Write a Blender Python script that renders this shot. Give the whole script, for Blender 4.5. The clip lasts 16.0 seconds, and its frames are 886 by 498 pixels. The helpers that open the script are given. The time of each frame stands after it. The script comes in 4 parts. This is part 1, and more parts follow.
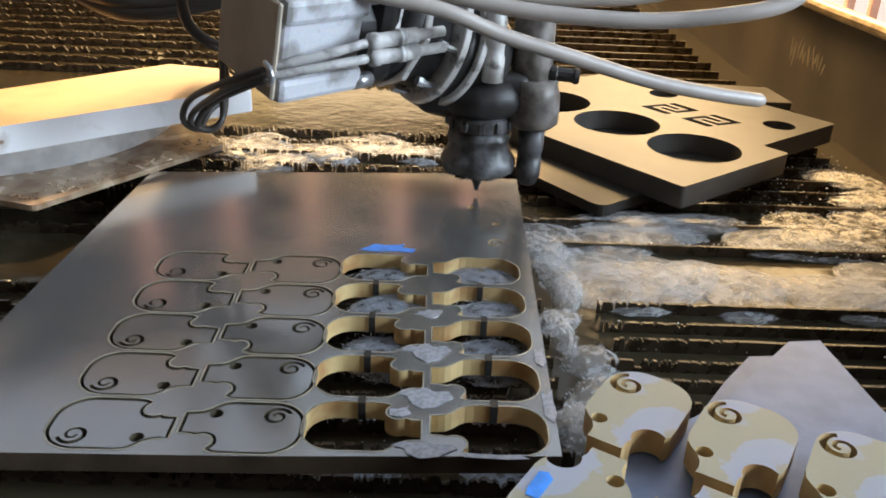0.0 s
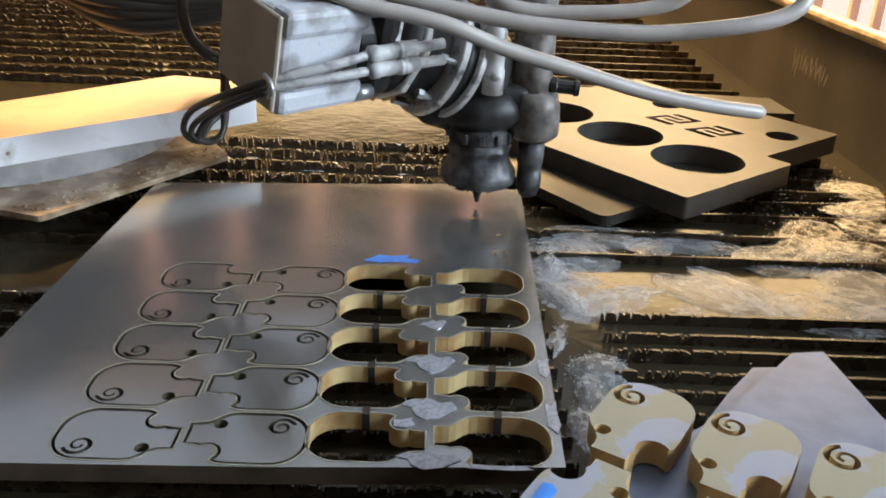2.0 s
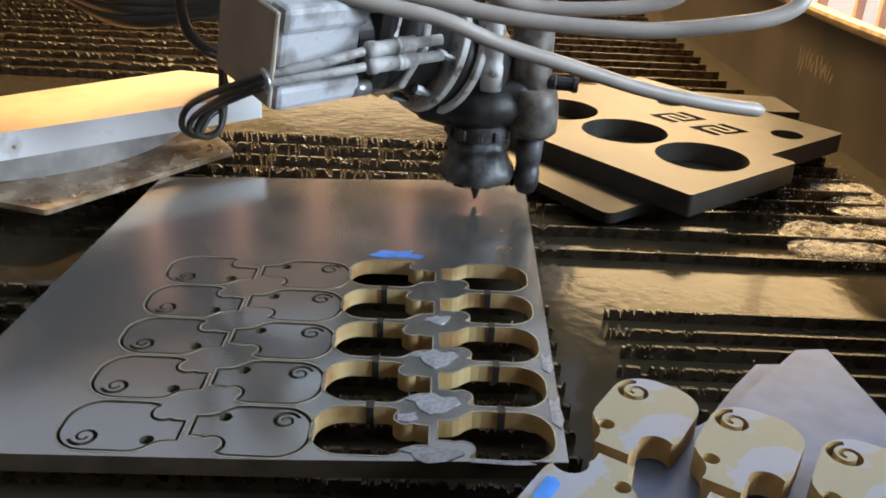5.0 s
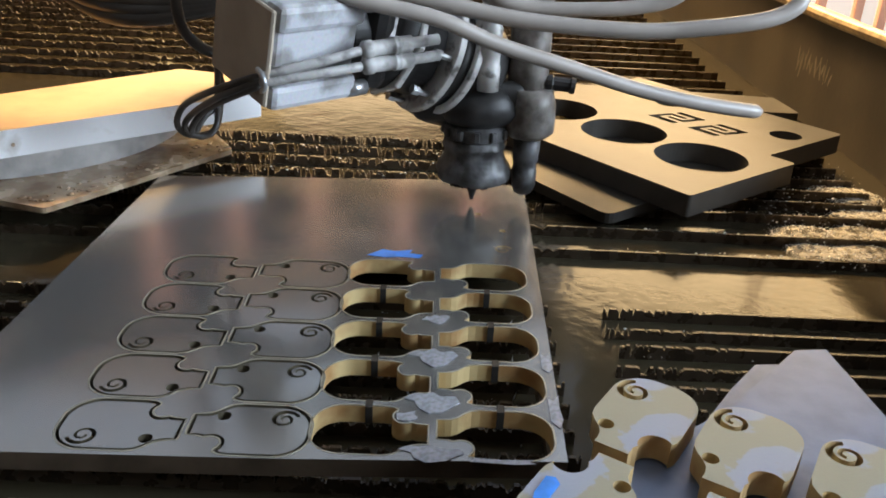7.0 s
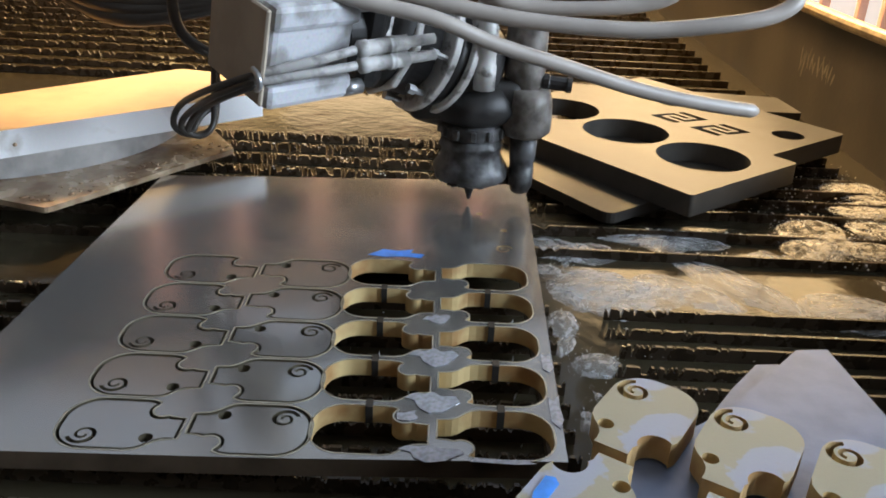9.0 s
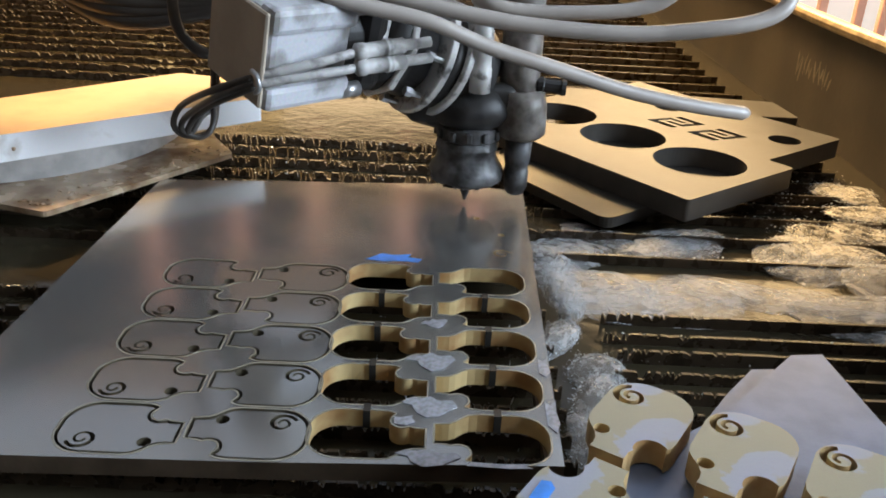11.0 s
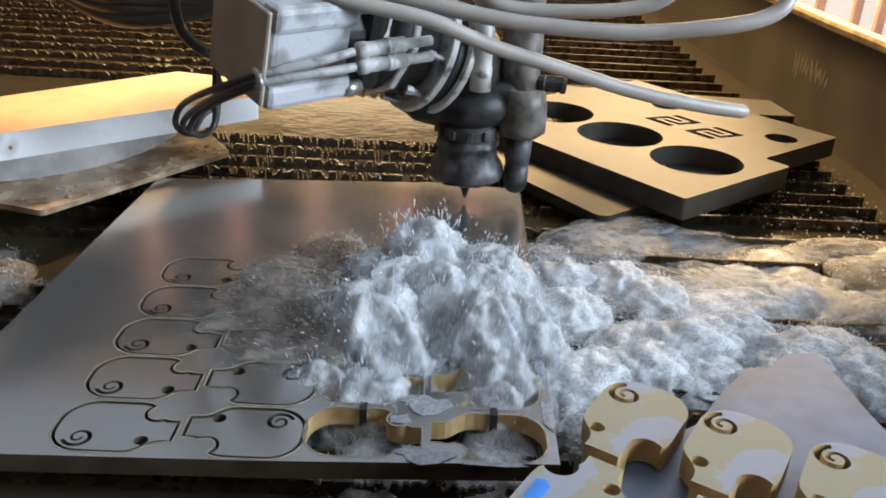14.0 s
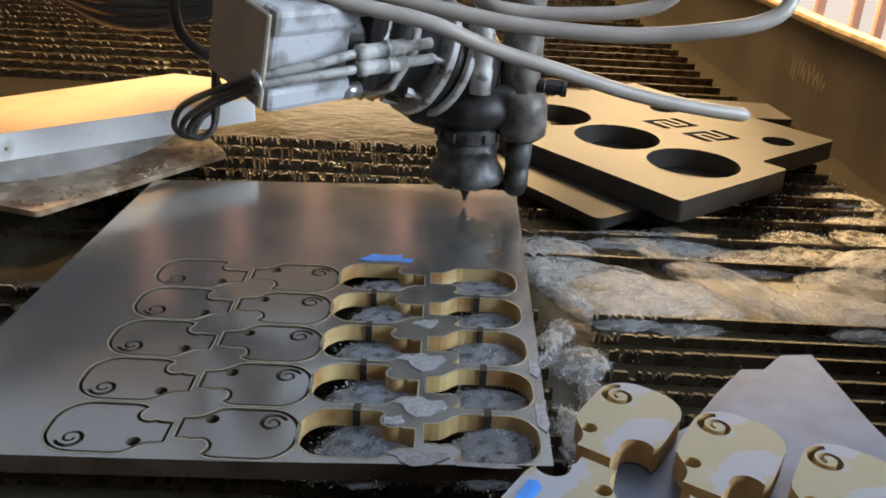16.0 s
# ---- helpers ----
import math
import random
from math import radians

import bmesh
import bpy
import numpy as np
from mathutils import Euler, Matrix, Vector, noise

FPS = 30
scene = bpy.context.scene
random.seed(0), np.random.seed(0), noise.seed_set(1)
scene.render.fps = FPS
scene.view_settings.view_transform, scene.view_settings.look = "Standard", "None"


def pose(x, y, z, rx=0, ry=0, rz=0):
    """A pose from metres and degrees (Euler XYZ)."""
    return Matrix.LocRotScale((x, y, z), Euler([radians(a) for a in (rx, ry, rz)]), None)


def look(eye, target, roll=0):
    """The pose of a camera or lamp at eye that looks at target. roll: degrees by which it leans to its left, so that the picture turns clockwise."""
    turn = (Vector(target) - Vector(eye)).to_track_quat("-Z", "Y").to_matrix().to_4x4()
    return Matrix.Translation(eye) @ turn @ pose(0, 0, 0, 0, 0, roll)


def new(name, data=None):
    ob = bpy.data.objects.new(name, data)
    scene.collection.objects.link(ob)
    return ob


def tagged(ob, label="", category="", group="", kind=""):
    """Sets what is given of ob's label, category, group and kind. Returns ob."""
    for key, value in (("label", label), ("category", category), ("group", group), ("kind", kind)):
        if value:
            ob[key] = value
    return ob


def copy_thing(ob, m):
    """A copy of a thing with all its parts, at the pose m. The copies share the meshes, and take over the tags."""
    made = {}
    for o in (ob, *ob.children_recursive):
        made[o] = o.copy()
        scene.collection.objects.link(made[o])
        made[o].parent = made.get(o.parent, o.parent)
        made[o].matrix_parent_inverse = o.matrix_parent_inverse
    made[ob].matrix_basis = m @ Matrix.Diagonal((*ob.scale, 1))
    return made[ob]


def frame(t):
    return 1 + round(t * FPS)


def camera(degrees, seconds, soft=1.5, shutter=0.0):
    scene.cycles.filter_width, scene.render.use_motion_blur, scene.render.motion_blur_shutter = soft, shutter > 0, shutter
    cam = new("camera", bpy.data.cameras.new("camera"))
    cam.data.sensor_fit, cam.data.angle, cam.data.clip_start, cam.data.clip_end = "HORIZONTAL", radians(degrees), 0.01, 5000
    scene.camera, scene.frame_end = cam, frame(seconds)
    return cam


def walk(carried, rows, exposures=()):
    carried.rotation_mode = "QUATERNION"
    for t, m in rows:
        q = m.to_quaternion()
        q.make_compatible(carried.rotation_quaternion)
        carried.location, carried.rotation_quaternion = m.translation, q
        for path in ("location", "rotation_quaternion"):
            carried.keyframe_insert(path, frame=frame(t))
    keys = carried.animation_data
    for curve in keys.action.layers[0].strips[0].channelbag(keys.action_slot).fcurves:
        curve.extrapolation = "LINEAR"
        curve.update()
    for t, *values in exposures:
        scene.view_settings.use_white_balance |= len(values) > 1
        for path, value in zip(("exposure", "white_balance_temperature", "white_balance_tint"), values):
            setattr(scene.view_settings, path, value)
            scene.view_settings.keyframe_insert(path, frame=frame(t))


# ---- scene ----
cam = camera(55.0, 16.0, soft=1.8, shutter=0.5)
PATH = [
    (0, (0.16543, -0.28778, 0.22746), (0.17418, 0.16488, 0.01528), 2.520),
    (0.5, (0.16447, -0.28818, 0.22744), (0.17454, 0.16501, 0.01644), 2.680),
    (1, (0.16434, -0.28876, 0.22801), (0.17418, 0.16496, 0.01815), 2.686),
    (1.5, (0.16482, -0.28913, 0.22921), (0.17285, 0.16510, 0.02038), 2.577),
    (2, (0.16512, -0.28902, 0.22881), (0.17164, 0.16603, 0.02171), 2.421),
    (2.5, (0.16476, -0.28943, 0.22888), (0.17037, 0.16585, 0.02226), 2.398),
    (3, (0.16335, -0.28997, 0.22804), (0.16849, 0.16532, 0.02143), 2.439),
    (3.5, (0.16327, -0.29041, 0.22815), (0.16773, 0.16423, 0.02010), 2.490),
    (4, (0.16443, -0.29045, 0.22801), (0.16856, 0.16413, 0.01983), 2.557),
    (6.5, (0.16393, -0.29025, 0.22839), (0.17013, 0.16396, 0.01946), 2.909),
    (7, (0.16358, -0.29041, 0.22779), (0.16967, 0.16403, 0.01934), 2.949),
    (7.5, (0.16381, -0.29037, 0.22797), (0.16863, 0.16406, 0.01948), 2.866),
    (8, (0.16390, -0.29040, 0.22763), (0.16782, 0.16409, 0.01923), 2.827),
    (8.5, (0.16447, -0.29070, 0.22810), (0.16737, 0.16384, 0.01981), 2.774),
    (9, (0.16487, -0.29018, 0.22755), (0.16912, 0.16424, 0.01903), 2.876),
    (11.5, (0.16529, -0.29178, 0.22949), (0.17064, 0.16346, 0.02280), 2.998),
    (12, (0.16626, -0.29162, 0.22928), (0.17139, 0.16338, 0.02205), 3.010),
    (12.5, (0.16641, -0.29168, 0.22881), (0.17089, 0.16322, 0.02134), 2.993),
    (13, (0.16701, -0.29229, 0.22963), (0.17162, 0.16245, 0.02182), 3.012),
    (13.5, (0.16652, -0.29211, 0.22961), (0.17247, 0.16277, 0.02214), 3.067),
    (14, (0.16612, -0.29233, 0.23034), (0.17241, 0.16227, 0.02227), 3.014),
    (14.5, (0.16713, -0.29268, 0.22963), (0.17315, 0.16237, 0.02254), 3.019),
    (15, (0.16695, -0.29301, 0.23033), (0.17288, 0.16208, 0.02331), 3.034),
    (15.5, (0.16698, -0.29316, 0.22999), (0.17338, 0.16238, 0.02398), 3.076),
    (16, (0.16883, -0.29228, 0.22890), (0.17515, 0.16331, 0.02298), 3.115),
]
walk(cam, [(t, look(eye, target, roll)) for t, eye, target, roll in PATH], exposures=[(0.0, 0.10), (3.0, 0.05), (8.0, -0.05), (13.2, -0.05), (14.4, 0.0), (16.0, -0.15)])

# ---- light: a dim workshop, warm light from the far end, cool daylight from behind ----
world = bpy.data.worlds.new("workshop_air")
scene.world = world
world.use_nodes = True
world.node_tree.nodes["Background"].inputs[0].default_value = (0.55, 0.6, 0.7, 1)
world.node_tree.nodes["Background"].inputs[1].default_value = 0.05


def lamp(name, eye, target, sx, sy, power, color):
    data = bpy.data.lights.new(name, "AREA")
    data.shape, data.size, data.size_y, data.energy, data.color = "RECTANGLE", sx, sy, power, color
    ob = new(name, data)
    ob.matrix_world = look(eye, target)
    return ob


lamp("daylight_far_door", (2.36, 4.85, 0.9), (0.3, 0.4, 0.0), 2.48, 3.4, 185, (1.0, 0.67, 0.30))
# low sun, let in by two made-up roof gaps onto slab and far bed
SUN_FROM = Vector((-0.15, 0.75, 0.65))
sun = bpy.data.lights.new("sun", "SUN")
sun.energy, sun.angle, sun.color = 3.2, radians(2.5), (1.0, 0.66, 0.33)
new("sun", sun).matrix_world = look(tuple(SUN_FROM), (0, 0, 0))
lamp("daylight_far_window", (-0.4, 4.9, 0.90), (0.1, 0.4, 0.0), 2.6, 0.7, 14, (1.0, 0.68, 0.30))
lamp("daylight_far_rooflight", (0.1, 3.1, 2.5), (0.3, 0.4, 0.0), 1.6, 0.8, 420, (1.0, 0.67, 0.31))
lamp("daylight_side_door", (3.4, -0.8, 1.22), (0.1, 0.25, 0.0), 1.6, 1.8, 300, (0.69, 0.83, 1.0))
# soft cool fill added overhead; the roof has no opening here
lamp("fill_overhead", (0.6, -0.6, 3.3), (0.3, 0.2, 0.0), 3.0, 1.2, 30, (0.72, 0.85, 1.0))


# ---- materials ----
def mat(name, color, rough=0.5, metal=0.0, vary=0.25, scale=60.0, bump=0.15, fine=600.0, stain=None, coat=0.0, wet=0.0, edge=(0.36, 0.62)):
    m = bpy.data.materials.new(name)
    m.use_nodes = True
    nt = m.node_tree
    b = nt.nodes["Principled BSDF"]
    b.inputs["Metallic"].default_value = metal
    b.inputs["Coat Weight"].default_value = coat
    b.inputs["Coat Roughness"].default_value = 0.12
    tc = nt.nodes.new("ShaderNodeTexCoord")
    n1 = nt.nodes.new("ShaderNodeTexNoise")
    n2 = nt.nodes.new("ShaderNodeTexNoise")
    for n, s, d in ((n1, scale, 6), (n2, fine, 4)):
        n.inputs["Scale"].default_value, n.inputs["Detail"].default_value = s, d
        nt.links.new(tc.outputs["Object"], n.inputs["Vector"])
    ramp = nt.nodes.new("ShaderNodeValToRGB")
    lo = stain or tuple(c * (1 - vary) for c in color)
    ramp.color_ramp.elements[0].position, ramp.color_ramp.elements[1].position = edge
    ramp.color_ramp.elements[0].color = (*lo, 1)
    ramp.color_ramp.elements[1].color = (*color, 1)
    nt.links.new(n1.outputs["Fac"], ramp.inputs["Fac"])
    mix = nt.nodes.new("ShaderNodeMix")
    mix.data_type, mix.blend_type = "RGBA", "MULTIPLY"
    mix.inputs[0].default_value = 0.5 * vary
    nt.links.new(ramp.outputs[0], mix.inputs[6])
    nt.links.new(n2.outputs["Color"], mix.inputs[7])
    nt.links.new(mix.outputs[2], b.inputs["Base Color"])
    mr = nt.nodes.new("ShaderNodeMapRange")
    mr.inputs[3].default_value, mr.inputs[4].default_value = max(0.02, rough - 0.12 - wet), min(1, rough + 0.12)
    nt.links.new(n1.outputs["Fac"], mr.inputs[0])
    nt.links.new(mr.outputs[0], b.inputs["Roughness"])
    if bump:
        bp = nt.nodes.new("ShaderNodeBump")
        bp.inputs["Strength"].default_value, bp.inputs["Distance"].default_value = bump, 0.0003
        nt.links.new(n2.outputs["Fac"], bp.inputs["Height"])
        nt.links.new(bp.outputs[0], b.inputs["Normal"])
    return m


M_PLATE = mat("brushed_aluminium", (0.49, 0.475, 0.445), 0.17, 0.84, 0.12, 14, 0.02, 900, stain=(0.45, 0.445, 0.435))
M_CUT = mat("blasted_cut_edge", (0.58, 0.43, 0.20), 0.6, 0.05, 0.3, 38, 0.35, 1500, stain=(0.36, 0.20, 0.075), edge=(0.38, 0.58))
M_TILE = mat("pale_cut_tile", (0.34, 0.305, 0.215), 0.42, 0.1, 0.15, 34, 0.15, 900, stain=(0.33, 0.34, 0.39), edge=(0.455, 0.485))
M_SLAT = mat("rusty_wet_slat", (0.060, 0.042, 0.026), 0.33, 0.1, 0.5, 90, 0.6, 500, wet=0.1)
M_RUST = mat("rusty_wet_sheet", (0.56, 0.43, 0.29), 0.30, 0.1, 0.5, 40, 0.6, 300, stain=(0.22, 0.13, 0.07), wet=0.1)
# orange puts the warm far light into the slab top, besides its stains
M_SLABTOP = mat("warm_lit_slab_top", (0.60, 0.395, 0.21), 0.55, 0.0, 0.25, 16, 0.3, 500, stain=(0.44, 0.275, 0.14))
# near-white puts the cool side light into the sawn face
M_SLABFACE = mat("bright_lit_slab_face", (0.88, 0.88, 0.88), 0.55, 0.0, 0.15, 34, 0.3, 500, stain=(0.60, 0.57, 0.53), edge=(0.30, 0.42))
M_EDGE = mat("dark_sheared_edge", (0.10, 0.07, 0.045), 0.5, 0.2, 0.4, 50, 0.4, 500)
# near-black puts the shade inside the narrow kerfs into their wall colour
M_KERFSHADE = mat("kerf_shade", (0.085, 0.07, 0.042), 0.5, 0.0, 0.3, 90, 0.3, 900)
M_BLOCK = mat("grey_steel_plate", (0.082, 0.074, 0.064), 0.42, 0.1, 0.25, 40, 0.15, 700)
M_BLOCK.node_tree.nodes["Principled BSDF"].inputs["Specular IOR Level"].default_value = 0.32
M_LOW = mat("dark_silted_plate", (0.040, 0.035, 0.029), 0.5, 0.1, 0.3, 40, 0.2, 600)
M_SHEET = mat("grey_galvanised_sheet", (0.225, 0.265, 0.37), 0.42, 0.6, 0.2, 70, 0.2, 900)
M_WALL = mat("silted_tank_wall", (0.095, 0.072, 0.046), 0.6, 0.1, 0.4, 12, 0.4, 200)
M_RIM = mat("rusty_rim", (0.60, 0.44, 0.24), 0.5, 0.3, 0.4, 60, 0.5, 400)
M_MOTOR = mat("scuffed_grey_paint", (0.50, 0.50, 0.52), 0.6, 0.0, 0.6, 45, 0.3, 500, stain=(0.27, 0.26, 0.25), edge=(0.38, 0.52))
M_MOTOREND = mat("dusty_motor_end", (0.44, 0.365, 0.28), 0.75, 0.0, 0.2, 30, 0.1, 400)
M_DARK = mat("wet_black_steel", (0.036, 0.033, 0.031), 0.52, 0.3, 0.4, 60, 0.8, 260, wet=0.1)
M_GRIME = mat("grimy_grey_steel", (0.13, 0.127, 0.127), 0.5, 0.35, 0.45, 90, 1.0, 220, stain=(0.04, 0.038, 0.036))
M_PIPE = mat("dusty_brown_pipe", (0.25, 0.225, 0.20), 0.5, 0.3, 0.4, 90, 1.0, 200, stain=(0.10, 0.085, 0.07))
M_STEEL = mat("worn_bright_steel", (0.50, 0.50, 0.50), 0.35, 0.8, 0.3, 80, 0.2, 500)
M_DISC = mat("pale_dirty_ring", (0.60, 0.58, 0.55), 0.5, 0.1, 0.3, 60, 0.15, 600)
M_CLAMP = mat("scuffed_pale_clamp", (0.62, 0.60, 0.57), 0.5, 0.1, 0.5, 110, 0.4, 500, stain=(0.20, 0.185, 0.17), edge=(0.34, 0.46))
M_MARK = mat("dried_splash", (0.26, 0.21, 0.145), 0.7, 0.0, 0.3, 60, 0.2, 300)
M_NOZZLE = mat("dark_carbide_nozzle", (0.09, 0.09, 0.095), 0.35, 0.7, 0.3, 200, 0.3, 900)
M_HOSE = mat("milky_plastic_hose", (0.37, 0.325, 0.285), 0.4, 0.0, 0.15, 40, 0.05, 600)
M_CABLE = mat("grey_cable", (0.40, 0.385, 0.365), 0.5, 0.0, 0.5, 90, 0.3, 500, stain=(0.17, 0.16, 0.15), edge=(0.34, 0.50))
M_CABLED = mat("dark_cable", (0.05, 0.042, 0.035), 0.4, 0.0, 0.3, 60, 0.1, 600)
M_POST = mat("pink_primed_post", (0.85, 0.48, 0.36), 0.6, 0.0, 0.2, 8, 0.1, 60)
# added pink glow, source of the stripes that the plate reflects
M_PINKGLOW = mat("pink_glow_strip", (0.85, 0.48, 0.36), 0.6, 0.0, 0.2, 8, 0.1, 60)
M_PINKGLOW.node_tree.nodes["Principled BSDF"].inputs["Emission Color"].default_value = (1.0, 0.5, 0.36, 1)
M_PINKGLOW.node_tree.nodes["Principled BSDF"].inputs["Emission Strength"].default_value = 0.55
M_OUTSIDE = mat("hazy_daylight", (0.8, 0.76, 0.72), 0.9, 0.0, 0.1, 1, 0.0, 10)
M_OUTSIDE.node_tree.nodes["Principled BSDF"].inputs["Emission Color"].default_value = (1.0, 0.86, 0.74, 1)
M_OUTSIDE.node_tree.nodes["Principled BSDF"].inputs["Emission Strength"].default_value = 0.75
# kept pale so that the near plate reflects a lighter grey
M_UNSEEN_GREY = mat("unseen_machine_grey", (0.78, 0.77, 0.80), 0.5, 0.0, 0.2, 6, 0.1, 60)
M_ROOM = mat("dim_shed_wall", (0.065, 0.06, 0.063), 0.8, 0.0, 0.3, 3, 0.1, 30)
M_BLUE = mat("blue_marker", (0.05, 0.30, 0.90), 0.4, 0.0, 0.3, 120, 0.0, 900)
M_FROST = mat("jet_frosted_metal", (0.44, 0.415, 0.33), 0.4, 0.55, 0.2, 80, 0.2, 1500)
# near-black that paints the shade inside the run-out slots
M_SLOTSHADE = mat("slot_shade", (0.02, 0.018, 0.015), 0.6, 0.0, 0.2, 60, 0.1, 500)


def water_material():
    m = bpy.data.materials.new("silty_tank_water")
    m.use_nodes = True
    nt = m.node_tree
    b = nt.nodes["Principled BSDF"]
    b.inputs["Base Color"].default_value = (0.038, 0.031, 0.019, 1)
    b.inputs["Roughness"].default_value = 0.11
    b.inputs["IOR"].default_value = 1.33
    tc = nt.nodes.new("ShaderNodeTexCoord")
    n1, n2 = nt.nodes.new("ShaderNodeTexNoise"), nt.nodes.new("ShaderNodeTexNoise")
    for n, s in ((n1, 22), (n2, 120)):
        n.inputs["Scale"].default_value, n.inputs["Detail"].default_value = s, 3
        nt.links.new(tc.outputs["Object"], n.inputs["Vector"])
    add = nt.nodes.new("ShaderNodeMath")
    add.operation = "MULTIPLY_ADD"
    add.inputs[1].default_value = 0.35
    nt.links.new(n2.outputs["Fac"], add.inputs[0])
    nt.links.new(n1.outputs["Fac"], add.inputs[2])
    bp = nt.nodes.new("ShaderNodeBump")
    bp.inputs["Strength"].default_value, bp.inputs["Distance"].default_value = 0.10, 0.004
    nt.links.new(add.outputs[0], bp.inputs["Height"])
    nt.links.new(bp.outputs[0], b.inputs["Normal"])
    return m


M_WATER = water_material()


def foam_material(name, color, lo, hi, bump, grain, span=0.15):
    m = bpy.data.materials.new(name)
    m.use_nodes = True
    nt = m.node_tree
    b = nt.nodes["Principled BSDF"]
    b.inputs["Base Color"].default_value = (*color, 1)
    b.inputs["Roughness"].default_value = 0.35
    b.inputs["IOR"].default_value = 1.33
    tc = nt.nodes.new("ShaderNodeTexCoord")
    n1, n2 = nt.nodes.new("ShaderNodeTexNoise"), nt.nodes.new("ShaderNodeTexNoise")
    for n, s, d in ((n1, 2.6, 3), (n2, 17, 5)):
        n.inputs["Scale"].default_value, n.inputs["Detail"].default_value = s, d
        nt.links.new(tc.outputs["Object"], n.inputs["Vector"])
    bp = nt.nodes.new("ShaderNodeBump")
    bp.inputs["Strength"].default_value, bp.inputs["Distance"].default_value = bump, 0.0015
    nt.links.new(n2.outputs["Fac"], bp.inputs["Height"])
    nt.links.new(bp.outputs[0], b.inputs["Normal"])
    mixf = nt.nodes.new("ShaderNodeMath")
    mixf.operation = "MULTIPLY_ADD"
    mixf.inputs[1].default_value, mixf.inputs[2].default_value = grain, -0.5 * grain
    nt.links.new(n2.outputs["Fac"], mixf.inputs[0])
    add = nt.nodes.new("ShaderNodeMath")
    nt.links.new(n1.outputs["Fac"], add.inputs[0])
    nt.links.new(mixf.outputs[0], add.inputs[1])
    tr = nt.nodes.new("ShaderNodeBsdfTransparent")
    mx = nt.nodes.new("ShaderNodeMixShader")
    mr = nt.nodes.new("ShaderNodeMapRange")
    mr.inputs[1].default_value, mr.inputs[2].default_value = 0.5 - span, 0.5 + span
    mr.inputs[3].default_value, mr.inputs[4].default_value = lo, hi
    nt.links.new(add.outputs[0], mr.inputs[0])
    nt.links.new(mr.outputs[0], mx.inputs[0])
    nt.links.new(b.outputs[0], mx.inputs[1])
    nt.links.new(tr.outputs[0], mx.inputs[2])
    nt.links.new(mx.outputs[0], nt.nodes["Material Output"].inputs["Surface"])
    return m


M_FOAM = foam_material("aerated_water", (0.58, 0.59, 0.60), 0.12, 0.60, 0.3, 0.55)
M_SURGE = foam_material("white_surge", (0.84, 0.86, 0.88), 0.10, 0.62, 0.3, 0.5)
M_CORE = foam_material("dense_foam_core", (0.56, 0.57, 0.58), 0.0, 0.20, 0.3, 0.55)
M_VEIL = foam_material("thin_silty_foam", (0.29, 0.255, 0.225), 0.15, 0.78, 0.25, 0.3)
M_MIST = foam_material("fine_drifting_foam", (0.70, 0.70, 0.70), 0.45, 0.97, 0.05, 0.25, 0.28)
M_THIN = foam_material("thin_glittering_froth", (0.76, 0.70, 0.58), 0.50, 0.98, 0.05, 0.35)
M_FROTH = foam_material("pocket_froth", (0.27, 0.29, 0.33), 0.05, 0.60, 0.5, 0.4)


def drop_material():
    m = bpy.data.materials.new("water_drops")
    m.use_nodes = True
    b = m.node_tree.nodes["Principled BSDF"]
    b.inputs["Base Color"].default_value = (0.75, 0.8, 0.85, 1)
    b.inputs["Roughness"].default_value = 0.2
    b.inputs["IOR"].default_value = 1.33
    return m


M_DROP = drop_material()


def glint_material():
    m = bpy.data.materials.new("pale_glints")
    m.use_nodes = True
    b = m.node_tree.nodes["Principled BSDF"]
    b.inputs["Base Color"].default_value = (0.75, 0.74, 0.7, 1)
    b.inputs["Roughness"].default_value = 0.04
    b.inputs["Specular IOR Level"].default_value = 1.0
    b.inputs["Coat Weight"].default_value = 1.0
    return m


M_GLINT = glint_material()


def puddle_material():
    # pale mottle puts the white reflection on the wet webs into the colour
    m = mat("puddle_reflection", (0.50, 0.51, 0.57), 0.12, 0.3, 0.4, 420, 1.0, 500, stain=(0.36, 0.36, 0.38), edge=(0.36, 0.62))
    return m


M_PUDDLE = puddle_material()


# ---- building helpers ----
def thing(name, label, category, m=None, group="", kind=""):
    ob = new(name)
    ob.empty_display_size = 0.02
    if m is not None:
        ob.matrix_world = m
    return tagged(ob, label, category, group, kind)


def link_mesh(name, me, material, parent=None, label="", m=None):
    if material is not None and not me.materials:
        me.materials.append(material)
    ob = new(name, me)
    if parent is not None:
        ob.parent = parent
    if m is not None:
        ob.matrix_local = m
    return tagged(ob, label) if label else ob


def part(name, bm, material, parent=None, label="", smooth=False, m=None):
    me = bpy.data.meshes.new(name)
    bm.normal_update()
    bm.to_mesh(me)
    bm.free()
    if smooth:
        for p in me.polygons:
            p.use_smooth = True
    return link_mesh(name, me, material, parent, label, m)


def box(bm, sx, sy, sz, m=None, bev=0.0, seg=2):
    r = bmesh.ops.create_cube(bm, size=1, matrix=(m or Matrix()) @ Matrix.Diagonal((sx, sy, sz, 1)))
    if bev:
        es = list({e for v in r["verts"] for e in v.link_edges})
        bmesh.ops.bevel(bm, geom=es, offset=bev, segments=seg, affect="EDGES", profile=0.5)


